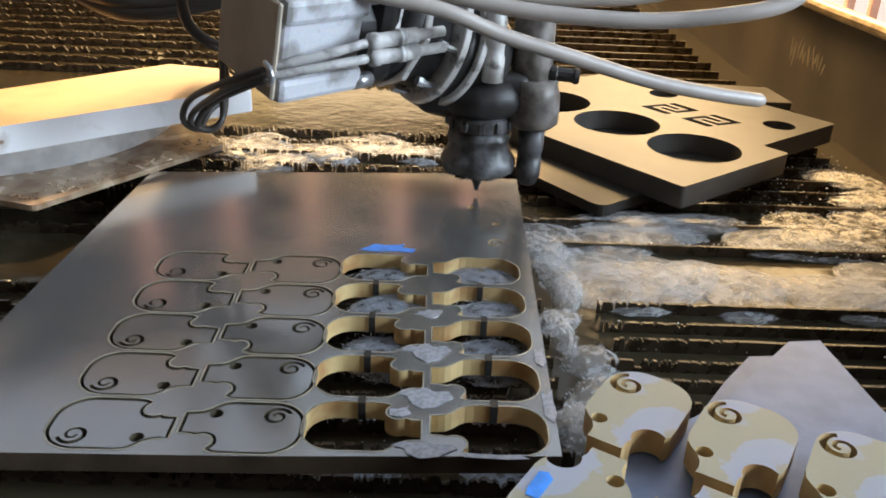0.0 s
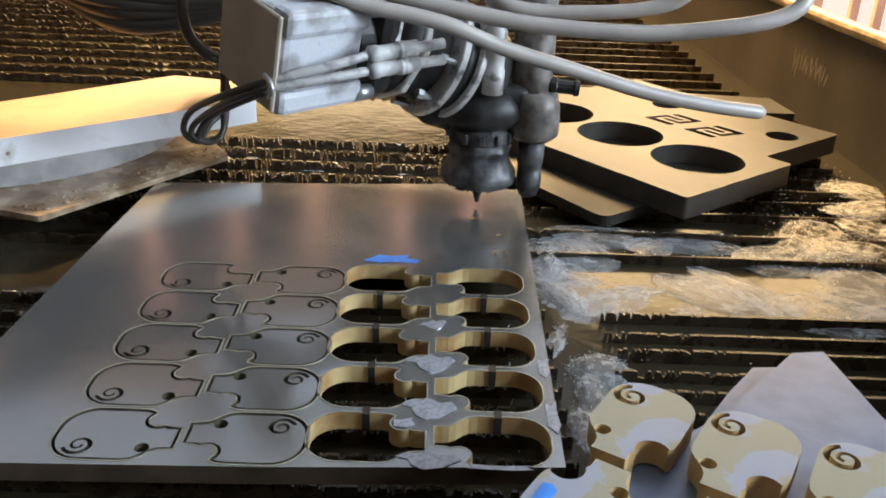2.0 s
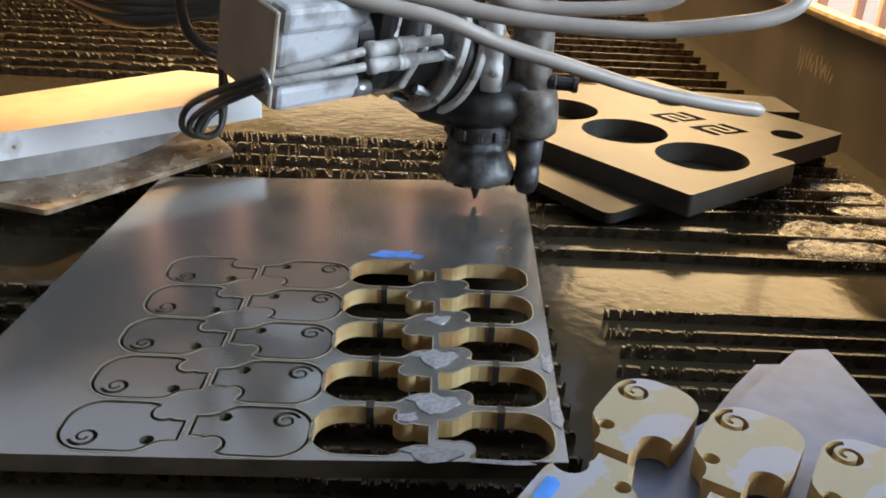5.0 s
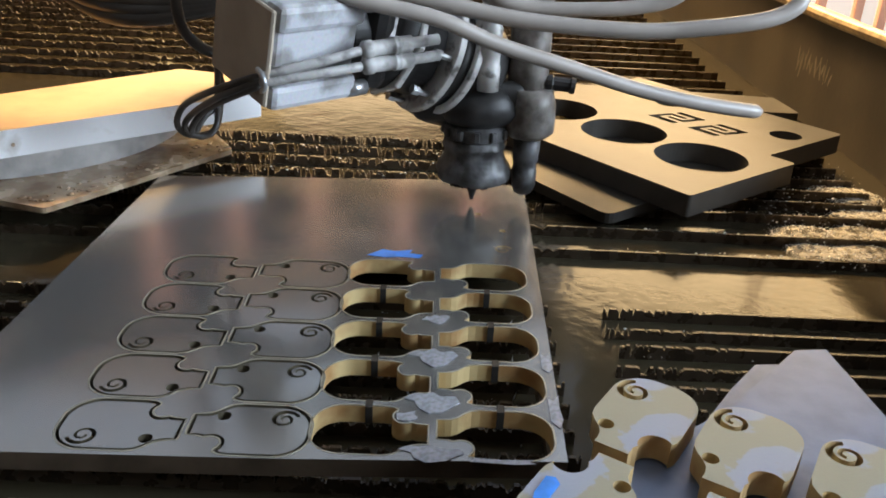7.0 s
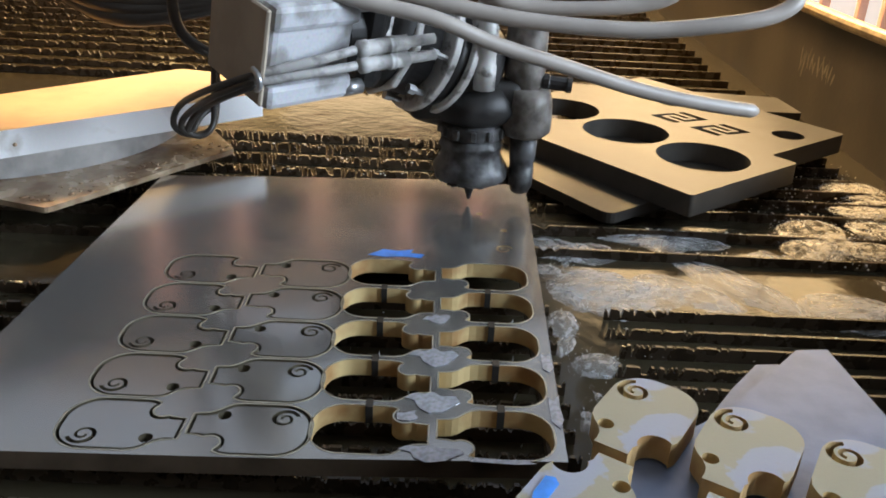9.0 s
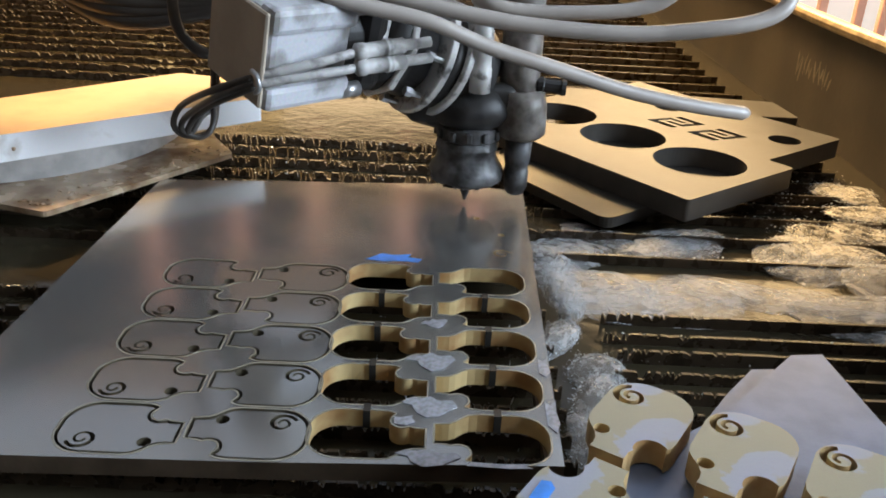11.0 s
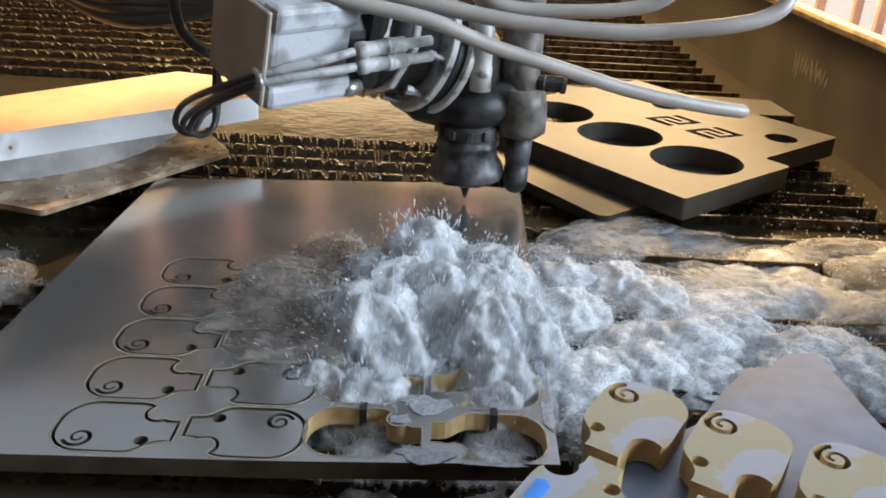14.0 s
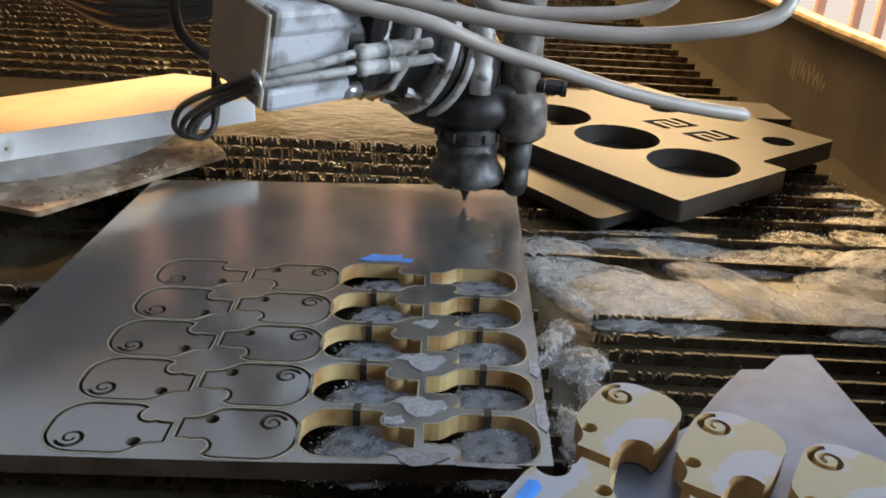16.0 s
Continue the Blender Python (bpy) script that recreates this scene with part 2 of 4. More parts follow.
def lathe(bm, profile, seg=32, m=None, wobble=0.0):
    """A turned solid round z from (radius, height) pairs."""
    m = m or Matrix()
    rings = []
    for i, (r, z) in enumerate(profile):
        ring = []
        for k in range(seg):
            a = 2 * math.pi * k / seg
            rr = r * (1 + wobble * (noise.noise(Vector((3 * math.cos(a), 3 * math.sin(a), z * 90)))))
            ring.append(bm.verts.new(m @ Vector((rr * math.cos(a), rr * math.sin(a), z))))
        rings.append(ring)
    for a, b in zip(rings, rings[1:]):
        for k in range(seg):
            bm.faces.new((a[k], a[(k + 1) % seg], b[(k + 1) % seg], b[k]))
    bm.faces.new(rings[0][::-1])
    bm.faces.new(rings[-1])


def tube(bm, pts, r, seg=12, res=6):
    """A round tube along a smooth line through the points."""
    P = [Vector(p) for p in pts]
    line = []
    for i in range(len(P) - 1):
        p0, p1, p2, p3 = P[max(i - 1, 0)], P[i], P[i + 1], P[min(i + 2, len(P) - 1)]
        for k in range(res):
            t = k / res
            line.append(0.5 * ((2 * p1) + (p2 - p0) * t + (2 * p0 - 5 * p1 + 4 * p2 - p3) * t * t + (3 * p1 - p0 - 3 * p2 + p3) * t**3))
    line.append(P[-1])
    up, rings = Vector((0.13, 0.31, 0.94)), []
    for i, p in enumerate(line):
        d = (line[min(i + 1, len(line) - 1)] - line[max(i - 1, 0)]).normalized()
        a = d.cross(up).normalized()
        b = d.cross(a)
        end = 0.55 if i in (0, len(line) - 1) else 1.0
        rings.append([bm.verts.new(p + r * end * (math.cos(w) * a + math.sin(w) * b)) for w in (2 * math.pi * k / seg for k in range(seg))])
    for a, b in zip(rings, rings[1:]):
        for k in range(seg):
            bm.faces.new((a[k], b[k], b[(k + 1) % seg], a[(k + 1) % seg]))
    bm.faces.new(rings[0])
    bm.faces.new(rings[-1][::-1])


def cut_mesh(name, loops, z0, z1, top, side):
    """A flat plate between two heights from closed outlines; outlines inside others are holes. Faces that stand are of the side material."""
    cu = bpy.data.curves.new(name, "CURVE")
    cu.dimensions, cu.fill_mode, cu.extrude = "2D", "BOTH", (z1 - z0) / 2
    for loop in loops:
        sp = cu.splines.new("POLY")
        sp.points.add(len(loop) - 1)
        for p, (x, y) in zip(sp.points, loop):
            p.co = (x, y, 0, 1)
        sp.use_cyclic_u = True
    ob = bpy.data.objects.new(name, cu)
    me = bpy.data.meshes.new_from_object(ob)
    bpy.data.objects.remove(ob)
    bpy.data.curves.remove(cu)
    me.transform(Matrix.Translation((0, 0, (z0 + z1) / 2)))
    me.materials.clear()
    me.materials.append(top)
    me.materials.append(side)
    for p in me.polygons:
        p.material_index = 0 if abs(p.normal.z) > 0.7 else 1
        p.use_smooth = False
    me.name = name
    bm = bmesh.new()
    bm.from_mesh(me)
    bmesh.ops.remove_doubles(bm, verts=bm.verts, dist=1e-6)
    bm.to_mesh(me)
    bm.free()
    return me


def arc(cx, cy, r, a0, a1, n=10):
    return [(cx + r * math.cos(radians(a0 + (a1 - a0) * k / n)), cy + r * math.sin(radians(a0 + (a1 - a0) * k / n))) for k in range(n + 1)]


def shrink(loop, d):
    """The closed outline moved inwards by d (outwards if negative); it runs anticlockwise."""
    out, n = [], len(loop)
    for i in range(n):
        a, b, c = Vector(loop[i - 1]), Vector(loop[i]), Vector(loop[(i + 1) % n])
        t = (c - a).normalized()
        out.append((b.x - t.y * d, b.y + t.x * d))
    return out


def moved(loop, x, y, turn=0.0):
    c, s = math.cos(radians(turn)), math.sin(radians(turn))
    return [(x + c * u - s * v, y + s * u + c * v) for u, v in loop]


def spiral(cx, cy, r, turns=1.45, w=0.0011, start=200):
    outer, inner = [], []
    n = 34
    for k in range(n + 1):
        f = k / n
        a = radians(start + 360 * turns * f)
        rr = r * (1 - 0.78 * f)
        ww = w * (0.62 + 0.38 * math.sin(math.pi * min(1, f * 1.6 + 0.15)))
        outer.append((cx + (rr + ww / 2) * math.cos(a), cy + (rr + ww / 2) * math.sin(a)))
        inner.append((cx + (rr - ww / 2) * math.cos(a), cy + (rr - ww / 2) * math.sin(a)))
    return outer + inner[::-1]


# ---- the cut pattern: two interlocking tiles, point-symmetric about the pair's centre ----
def tile_outline():
    """The tile on the -x side of its pair, anticlockwise."""
    o = arc(-0.039, -0.003, 0.014, 180, 270, 18)
    o += [(-0.030, -0.017), (-0.0215, -0.0170), (-0.0175, -0.0162), (-0.0145, -0.0140), (-0.0115, -0.0110), (-0.0085, -0.0093), (-0.0055, -0.0088), (-0.0022, -0.0087)]
    o += [(-0.0022, -0.002), (-0.0022, 0.0046), (-0.007, 0.0048)]
    o += arc(-0.0125, 0.0105, 0.0058, -55, -235, 24)
    o += [(-0.0185, 0.0165), (-0.022, 0.017), (-0.030, 0.017)]
    o += arc(-0.039, 0.003, 0.014, 90, 180, 18)
    return o


TILE = tile_outline()
PITCH = 0.038
THICK = 0.009
WATER_Z, SLAT_Z = -0.0232, -0.0152


# ---- the room and the tank ----
def setting():
    bm = bmesh.new()
    for m, sx, sy, sz in (
        (pose(0.5, -3.05, 1.2), 8, 0.1, 4.4), (pose(-3.55, 1, 1.2), 0.1, 8.2, 4.4), (pose(4.55, 1, 1.2), 0.1, 8.2, 4.4),
    ):
        box(bm, sx, sy, sz, m)
    tagged(part("wall_shed", bm, M_ROOM), "dim brown shed walls around the cutting tank", "wall", kind="structure")
    bm = bmesh.new()
    box(bm, 4.5, 0.1, 1.6, pose(-1.35, 5.05, -0.2))
    box(bm, 4.5, 0.1, 2.1, pose(-1.35, 5.05, 2.37))
    box(bm, 1.9, 0.1, 0.72, pose(-2.65, 5.05, 0.96))
    box(bm, 1.0, 0.1, 4.4, pose(4.1, 5.05, 1.2))
    box(bm, 2.7, 0.1, 0.8, pose(2.25, 5.05, 3.05))
    box(bm, 2.7, 0.1, 0.3, pose(2.25, 5.05, -0.9))
    tagged(part("wall_far", bm, M_ROOM), "dim far shed wall with a wide bright opening", "wall", kind="structure")
    bm = bmesh.new()
    # two made-up gaps over the far end, placed where the sun must pass
    for x0, x1, y0, y1 in ((-3.6, 4.6, -3.1, 4.0), (-3.6, 4.6, 4.97, 5.1), (-3.6, -1.45, 4.0, 4.97), (-1.45, -0.70, 4.5, 4.97), (-0.70, -0.33, 4.0, 4.97), (0.05, 4.6, 4.0, 4.97)):
        box(bm, x1 - x0, y1 - y0, 0.1, pose((x0 + x1) / 2, (y0 + y1) / 2, 3.45))
    tagged(part("ceiling", bm, M_ROOM), "dark shed ceiling", "ceiling", kind="structure")
    bm = bmesh.new()
    box(bm, 8.2, 8.2, 0.1, pose(0.5, 1, -1.05))
    tagged(part("floor", bm, M_ROOM), "dark concrete shed floor", "floor", kind="structure")
    # unseen glowing strips, added so that the plate reflects pink bands
    for x in (-1.72, -1.16, -0.62, -0.05, 0.42):
        bm = bmesh.new()
        box(bm, 0.10, 0.06, 1.9, pose(x, 4.97, 2.36), 0.008)
        tagged(part("glow_strip", bm, M_PINKGLOW), "unseen upright pink glowing strip added for the stripes reflected in the plate", "window", "shed wall slits", "structure")
    bm = bmesh.new()
    box(bm, 7.0, 0.05, 5.0, pose(2.4, 6.4, 1.2))
    tagged(part("backdrop", bm, M_OUTSIDE), "hazy bright daylight outside the doorway", "backdrop", kind="structure")
    for x in (2.26, 2.47, 2.61):
        bm = bmesh.new()
        box(bm, 0.05, 0.05, 3.6, pose(x, 4.6, 0.8), 0.008)
        tagged(part("door_post", bm, M_POST), "pink upright post in the bright doorway", "post", "doorway posts", "structure")
    # unseen panels, shaped to shade the near bed and to reflect in the plate
    bm = bmesh.new()
    box(bm, 0.39, 0.12, 0.84, pose(0.125, 0.515, 0.602), 0.01)
    box(bm, 1.54, 0.10, 0.74, pose(0.18, 0.515, 0.665), 0.01)
    tagged(part("light_blocker", bm, M_UNSEEN_GREY), "unseen grey panels added over the tank to block the far light", "machine carriage", kind="structure")
    # unseen bridge and legs added to hold the panels up
    bm = bmesh.new()
    box(bm, 3.0, 0.16, 0.26, pose(-0.2, 0.52, 1.155), 0.01)
    for x in (-1.66, 1.26):
        box(bm, 0.14, 0.16, 2.28, pose(x, 0.52, 0.145), 0.01)
    tagged(part("gantry", bm, M_UNSEEN_GREY), "unseen grey gantry added to carry the light-blocking panels", "gantry", kind="structure")
    # tank
    bm = bmesh.new()
    bmesh.ops.create_grid(bm, x_segments=2, y_segments=2, size=0.5, matrix=pose(-0.45, 1.0, WATER_Z) @ Matrix.Diagonal((2.1, 3.2, 1, 1)))
    tagged(part("water", bm, M_WATER), "brown silty water rippling between the slats", "water", kind="structure")
    tank = tagged(new("tank_wall"), "silted steel tank wall with a rusty rolled rim", "tank wall", kind="structure")
    bm = bmesh.new()
    box(bm, 0.012, 3.3, 0.52, pose(0.578, 1.0, -0.172))
    part("side_panel", bm, M_WALL, tank)
    bm = bmesh.new()
    box(bm, 0.012, 3.3, 0.52, pose(-1.5, 1.0, -0.172))
    part("side_panel", bm, M_WALL, tank)
    bm = bmesh.new()
    box(bm, 2.09, 0.012, 0.52, pose(-0.46, 2.6, -0.172))
    part("end_panel", bm, M_WALL, tank)
    bm = bmesh.new()
    box(bm, 2.09, 0.012, 0.30, pose(-0.46, -0.55, -0.19))
    part("end_panel", bm, M_WALL, tank)
    bm = bmesh.new()
    box(bm, 0.016, 3.3, 0.010, pose(0.578, 1.0, 0.093), 0.003)
    tube(bm, [(0.57, -0.6 + 0.1 * k, 0.0945 + 0.0008 * math.sin(k * 1.9)) for k in range(33)], 0.0065, 10, 2)
    part("rim", bm, M_RIM, tank, "rusty pitted rim")
    rnd = random.Random(41)
    bm = bmesh.new()
    for k in range(16):
        y, z, h = 0.60 + 0.006 * k + rnd.uniform(-0.004, 0.004), 0.038 + rnd.uniform(-0.006, 0.006), rnd.uniform(0.006, 0.016)
        bmesh.ops.create_icosphere(bm, subdivisions=2, radius=1, matrix=pose(0.572, y, z, rnd.uniform(-25, 25), 0, 0) @ Matrix.Diagonal((0.0003, rnd.uniform(0.0008, 0.0026), h, 1)))
    part("splash_mark", bm, M_MARK, tank, "pale dried splash marks")


setting()


def slats():
    """Steel slats on edge across the tank, their tops gnawed by the jet."""
    rows = [0.0815 - 0.0205 * k for k in range(20)] + [0.101, 0.121, 0.142, 0.165]
    rows += [0.252, 0.2905, 0.335, 0.364, 0.393, 0.422, 0.455, 0.4865]
    rows += [0.70 + 0.048 * k for k in range(38)]
    rows = [y for y in sorted(set(rows)) if not 0.168 < y < 0.245]
    rnd = random.Random(4)
    group = "slats of the cutting bed"
    for y in rows:
        bm = bmesh.new()
        x0 = -1.48
        x1 = 0.533 + rnd.uniform(-0.004, 0.004)
        parts_x = [(x0, x1)]
        if -0.1 < y < 0.168:
            parts_x = [(x0, 0.235), (0.266 + rnd.uniform(0, 0.006), x1)]
        dz = rnd.uniform(-0.0012, 0.0006)
        for a, b in parts_x:
            xs, x = [], a
            while x < b:
                xs.append(x)
                fine = -0.35 < x < 0.25 and 0.3 < y < 0.7
                x += rnd.uniform(0.0009, 0.0020) if fine or (x < 0.34 and y < 0.2) else (0.004 if y < 0.68 else rnd.uniform(0.002, 0.005))
            xs.append(b)
            prev = None
            for x in xs:
                if x < 0.25:
                    bite = max(0.0, rnd.uniform(-0.4, 1.0)) ** 2 * (0.005 if y < 0.3 else 0.013 if y < 0.6 else 0.006) * (0.5 + abs(noise.noise(Vector((x * 22, y * 31, 0.3)))))
                else:
                    bite = max(0.0, noise.noise(Vector((x * 70, y * 31, 0.3))) - 0.1) * 0.0007
                    if x < 0.335 and y < 0.17:
                        bite += max(0.0, rnd.uniform(-0.6, 1)) ** 2 * 0.006 * (0.345 - x) / 0.07
                z = SLAT_Z + dz - bite
                for xx in (x, min(x + 0.0007, b)):
                    ring = [bm.verts.new((xx, y - 0.0011, -0.12)), bm.verts.new((xx, y - 0.0011, z)), bm.verts.new((xx, y + 0.0011, z)), bm.verts.new((xx, y + 0.0011, -0.12))]
                    if prev:
                        for i in range(3):
                            bm.faces.new((prev[i], ring[i], ring[i + 1], prev[i + 1]))
                    else:
                        bm.faces.new(ring)
                    prev = ring
            bm.faces.new(prev[::-1])
        ob = part("slat", bm, M_SLAT)
        tagged(ob, "thin rusty wet steel slat standing in the tank", "slat", group)


slats()


# ---- the work plate ----
def work_plate():
    plate = thing("work_plate", "brushed grey metal plate with rows of water-cut tiles and empty pockets", "metal plate")
    x0, x1, y0, y1 = -0.052, 0.2275, -0.0085, 0.324
    outer = [(x0 - 0.004, y0 - 0.004), (0.10, y0), (x1 - 0.003, y0 + 0.006), (x1 + 0.004, y1 + 0.004), (0.17, y1 + 0.012), (x0 + 0.008, y1 - 0.008)]
    loops = [outer]
    small = []
    for row in range(5):
        cy = 0.0142 + PITCH * row + 0.0006 * row
        cx = 0.1672
        for turn in (0, 180):
            loops.append(moved(TILE, cx, cy, turn))
        cx, cy = 0.0607, 0.0106 + PITCH * row
        for turn in (0, 180):
            loops.append(moved(shrink(TILE, -0.0007), cx, cy, turn))
            inner = [moved(shrink(TILE, 0.0007), cx, cy, turn)]
            inner.append(moved(spiral(-0.0412, -0.0082, 0.0062, w=0.0021), cx, cy, turn))
            inner.append(moved(arc(-0.0145, -0.0090, 0.0031, 0, 342, 19), cx, cy, turn))
            small.append(inner)
    # the next pair has just been begun
    loops.append(spiral(0.2089, 0.2094, 0.0058, w=0.0014, start=20))
    loops.append(arc(0.2105, 0.2400, 0.0022, 0, 342, 19))
    loops.append(arc(0.1945, 0.2680, 0.0023, 0, 342, 19))
    me = cut_mesh("sheet", loops, -THICK, 0, M_PLATE, M_CUT)
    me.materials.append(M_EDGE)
    me.materials.append(M_KERFSHADE)
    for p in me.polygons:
        # kerf walls on the tile side get the painted shade
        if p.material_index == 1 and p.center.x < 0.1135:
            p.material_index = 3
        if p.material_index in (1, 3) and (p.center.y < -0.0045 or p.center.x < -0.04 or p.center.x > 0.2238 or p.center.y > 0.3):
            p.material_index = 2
    link_mesh("sheet", me, None, plate)
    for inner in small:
        link_mesh("cut_tile", cut_mesh("cut_tile", inner, -THICK, -0.0002, M_PLATE, M_KERFSHADE), None, plate, "cut tile still held in the plate")
    for x, y, sx, sy in ((-0.036, 0.15, 0.01, 0.28), (0.2215, 0.10, 0.006, 0.18), (0.09, 0.305, 0.2, 0.01)):
        bm = bmesh.new()
        box(bm, sx, sy, 0.0060, pose(x, y, -0.0121))
        part("packing_strip", bm, M_EDGE, plate, "dark packing strip under the plate")
    # the jet frosts a band along each cut
    for row in range(5):
        for turn in (0, 180):
            cx, cy = 0.0607, 0.0106 + PITCH * row
            ring = [moved(shrink(TILE, -0.0008), cx, cy, turn), moved(shrink(TILE, -0.0017), cx, cy, turn)]
            link_mesh("frosted_band", cut_mesh("frosted_band", ring, 0.00005, 0.00015, M_FROST, M_FROST), None, plate, "pale frosted band along a cut")
            cx, cy = 0.1672, 0.0142 + PITCH * row + 0.0006 * row
            ring = [moved(shrink(TILE, -0.0001), cx, cy, turn), moved(shrink(TILE, -0.0009), cx, cy, turn)]
            link_mesh("frosted_band", cut_mesh("frosted_band", ring, 0.00005, 0.00015, M_FROST, M_FROST), None, plate, "pale frosted band along a cut")
    # dark blocks stand for the shade in narrow run-out slots through the webs
    for row in range(4):
        for x in (0.138, 0.198):
            bm = bmesh.new()
            box(bm, 0.0034, 0.0062, 0.0092, pose(x - 0.0006 * row, 0.0142 + PITCH * (row + 0.5) + 0.0006 * row, -0.0043))
            part("slot", bm, M_SLOTSHADE, plate, "dark block painted as the shade in a narrow slot between two pockets")
    smear = moved([(u, 0.0015 + 1.6 * v) for u, v in [(-0.017, -0.001), (-0.006, -0.0022), (0.004, -0.0012), (0.016, -0.002), (0.018, 0.001), (0.009, 0.0022), (0.011, 0.0052), (0.0, 0.0036), (-0.008, 0.0048), (-0.012, 0.0018)]], 0.1397, 0.1922)
    link_mesh("marker_smear", cut_mesh("marker_smear", [smear], 0.0001, 0.0003, M_BLUE, M_BLUE), None, plate, "blue marker smear")
    return plate


work_plate()


# ---- loose things on the bed ----
def loose_tile():
    ob = thing("cut_tile", "pale finished tile with a spiral slot and a round hole", "cut tile", group="finished tiles")
    o = shrink(TILE, 0.0005)
    loops = [o, spiral(-0.0410, -0.0082, 0.0066, w=0.0028), arc(-0.0145, -0.0090, 0.0030, 0, 342, 19)]
    loops = [[(u + 0.027, v) for u, v in lp] for lp in loops]
    link_mesh("slab", cut_mesh("tile_slab", loops, -0.010, 0, M_TILE, M_CUT), None, ob)
    return ob


T = loose_tile()
TILE_AT = [(0.2436, -0.0302, 0.0445, 0, 0, -122.7), (0.2757, -0.0501, 0.0465, 0, 0, -122.0), (0.3090, -0.0692, 0.0480, 0, 0, -121.0), (0.2145, -0.0757, 0.0445, 0, 0, 57.3), (0.2471, -0.0959, 0.0465, 0, 0, 58.0)]
T.matrix_world = pose(*TILE_AT[0])
for a in TILE_AT[1:]:
    copy_thing(T, pose(*a))


def blue_patch():
    # thin added piece that stands for the blue patch on the tile
    ob = thing("blue_patch", "flat blue patch on the corner of a finished tile", "tape", pose(0.2035, -0.0735, 0.0449, 0, 0, 62))
    link_mesh("strip", cut_mesh("blue_patch_outline", [[(-0.006, -0.0022), (0.005, -0.003), (0.0075, -0.0005), (0.0065, 0.0025), (-0.003, 0.0028), (-0.006, 0.002)]], -0.0003, 0, M_BLUE, M_BLUE), None, ob)


blue_patch()


def grey_sheet():
    ob = thing("grey_sheet", "grey galvanised offcut sheet under the finished tiles", "metal sheet")
    link_mesh("sheet", cut_mesh("grey_sheet", [[(0.344, 0.043), (0.329, 0.041), (0.284, -0.008), (0.215, -0.06), (0.19, -0.13), (0.37, -0.15), (0.3475, -0.007)]], 0.0305, 0.0335, M_SHEET, M_SHEET), None, ob)
    ob2 = thing("grey_sheet", "second grey offcut sheet lying below the first", "metal sheet")
    link_mesh("sheet", cut_mesh("grey_sheet_low", [[(0.319, 0.0335), (0.309, 0.0325), (0.292, 0.012), (0.24, -0.06), (0.36, -0.08), (0.335, 0.02)]], 0.0245, 0.0303, M_SHEET, M_SHEET), None, ob2)
    bm = bmesh.new()
    box(bm, 0.10, 0.05, 0.0394, pose(0.30, -0.05, 0.0046), 0.002)
    tagged(part("offcut_block", bm, M_BLOCK), "dark offcut block under the grey sheets", "metal block")


grey_sheet()


def rounded(pts, r, n=5):
    out, m = [], len(pts)
    for i in range(m):
        a, b, c = Vector(pts[i - 1]), Vector(pts[i]), Vector(pts[(i + 1) % m])
        p, q = b + (a - b).normalized() * r, b + (c - b).normalized() * r
        for k in range(n + 1):
            t = k / n
            v = p * (1 - t) ** 2 + b * 2 * t * (1 - t) + q * t * t
            out.append((v.x, v.y))
    return out


def bored_plate():
    ob = thing("bored_plate", "thick grey steel plate with three large round bores", "steel plate", pose(0.3505, 0.2945, 0.0115, 0, 0, 38.7))
    outer = rounded([(0, 0), (0.142, 0), (0.142, 0.0246), (0.262, 0.0246), (0.268, 0.272), (0, 0.272)], 0.004)
    loops = [outer] + [arc(0.0855, e, 0.0385, 0, 354, 59) for e in (0.0535, 0.1375, 0.2215)]
    loops += [arc(0.210, 0.051, 0.0145, 0, 348, 29), arc(0.207, 0.180, 0.0145, 0, 348, 29)]
    # two cut-out marks, each a pair of interlocking hooks
    hooks = (((0, 0), (0.70, 0), (0.70, 0.68), (0.56, 0.68), (0.56, 0.19), (0.19, 0.19), (0.19, 1), (0, 1)), ((0.31, 1), (1, 1), (1, 0), (0.82, 0), (0.82, 0.81), (0.44, 0.81), (0.44, 0.32), (0.31, 0.32)))
    for e in (0.1616, 0.1148):
        loops += [rounded([(0.1485 + 0.0385 * q - 0.001 * p, e - 0.0105 * q - 0.0305 * p) for q, p in hook], 0.0012, 3) for hook in hooks]
    link_mesh("slab", cut_mesh("bored_slab", loops, -0.0175, 0, M_BLOCK, M_BLOCK), None, ob)
    ob = thing("flat_plate", "dark steel plate with rounded corners under the bored plate", "steel plate", pose(0.292, 0.294, -0.0065, 0, 0, 31))
    link_mesh("slab", cut_mesh("flat_slab", [rounded([(0, 0), (0.20, 0.03), (0.16, 0.22), (-0.012, 0.16)], 0.012)], -0.0085, 0, M_LOW, M_LOW), None, ob)
    ob = thing("flat_plate", "flat rusty plate lying behind the bored plate", "steel plate")
    link_mesh("slab", cut_mesh("back_slab", [rounded([(0.5535, 0.611), (0.548, 0.677), (0.30, 0.70), (0.30, 0.60)], 0.003)], -0.0149, -0.005, M_BLOCK, M_BLOCK), None, ob)


bored_plate()


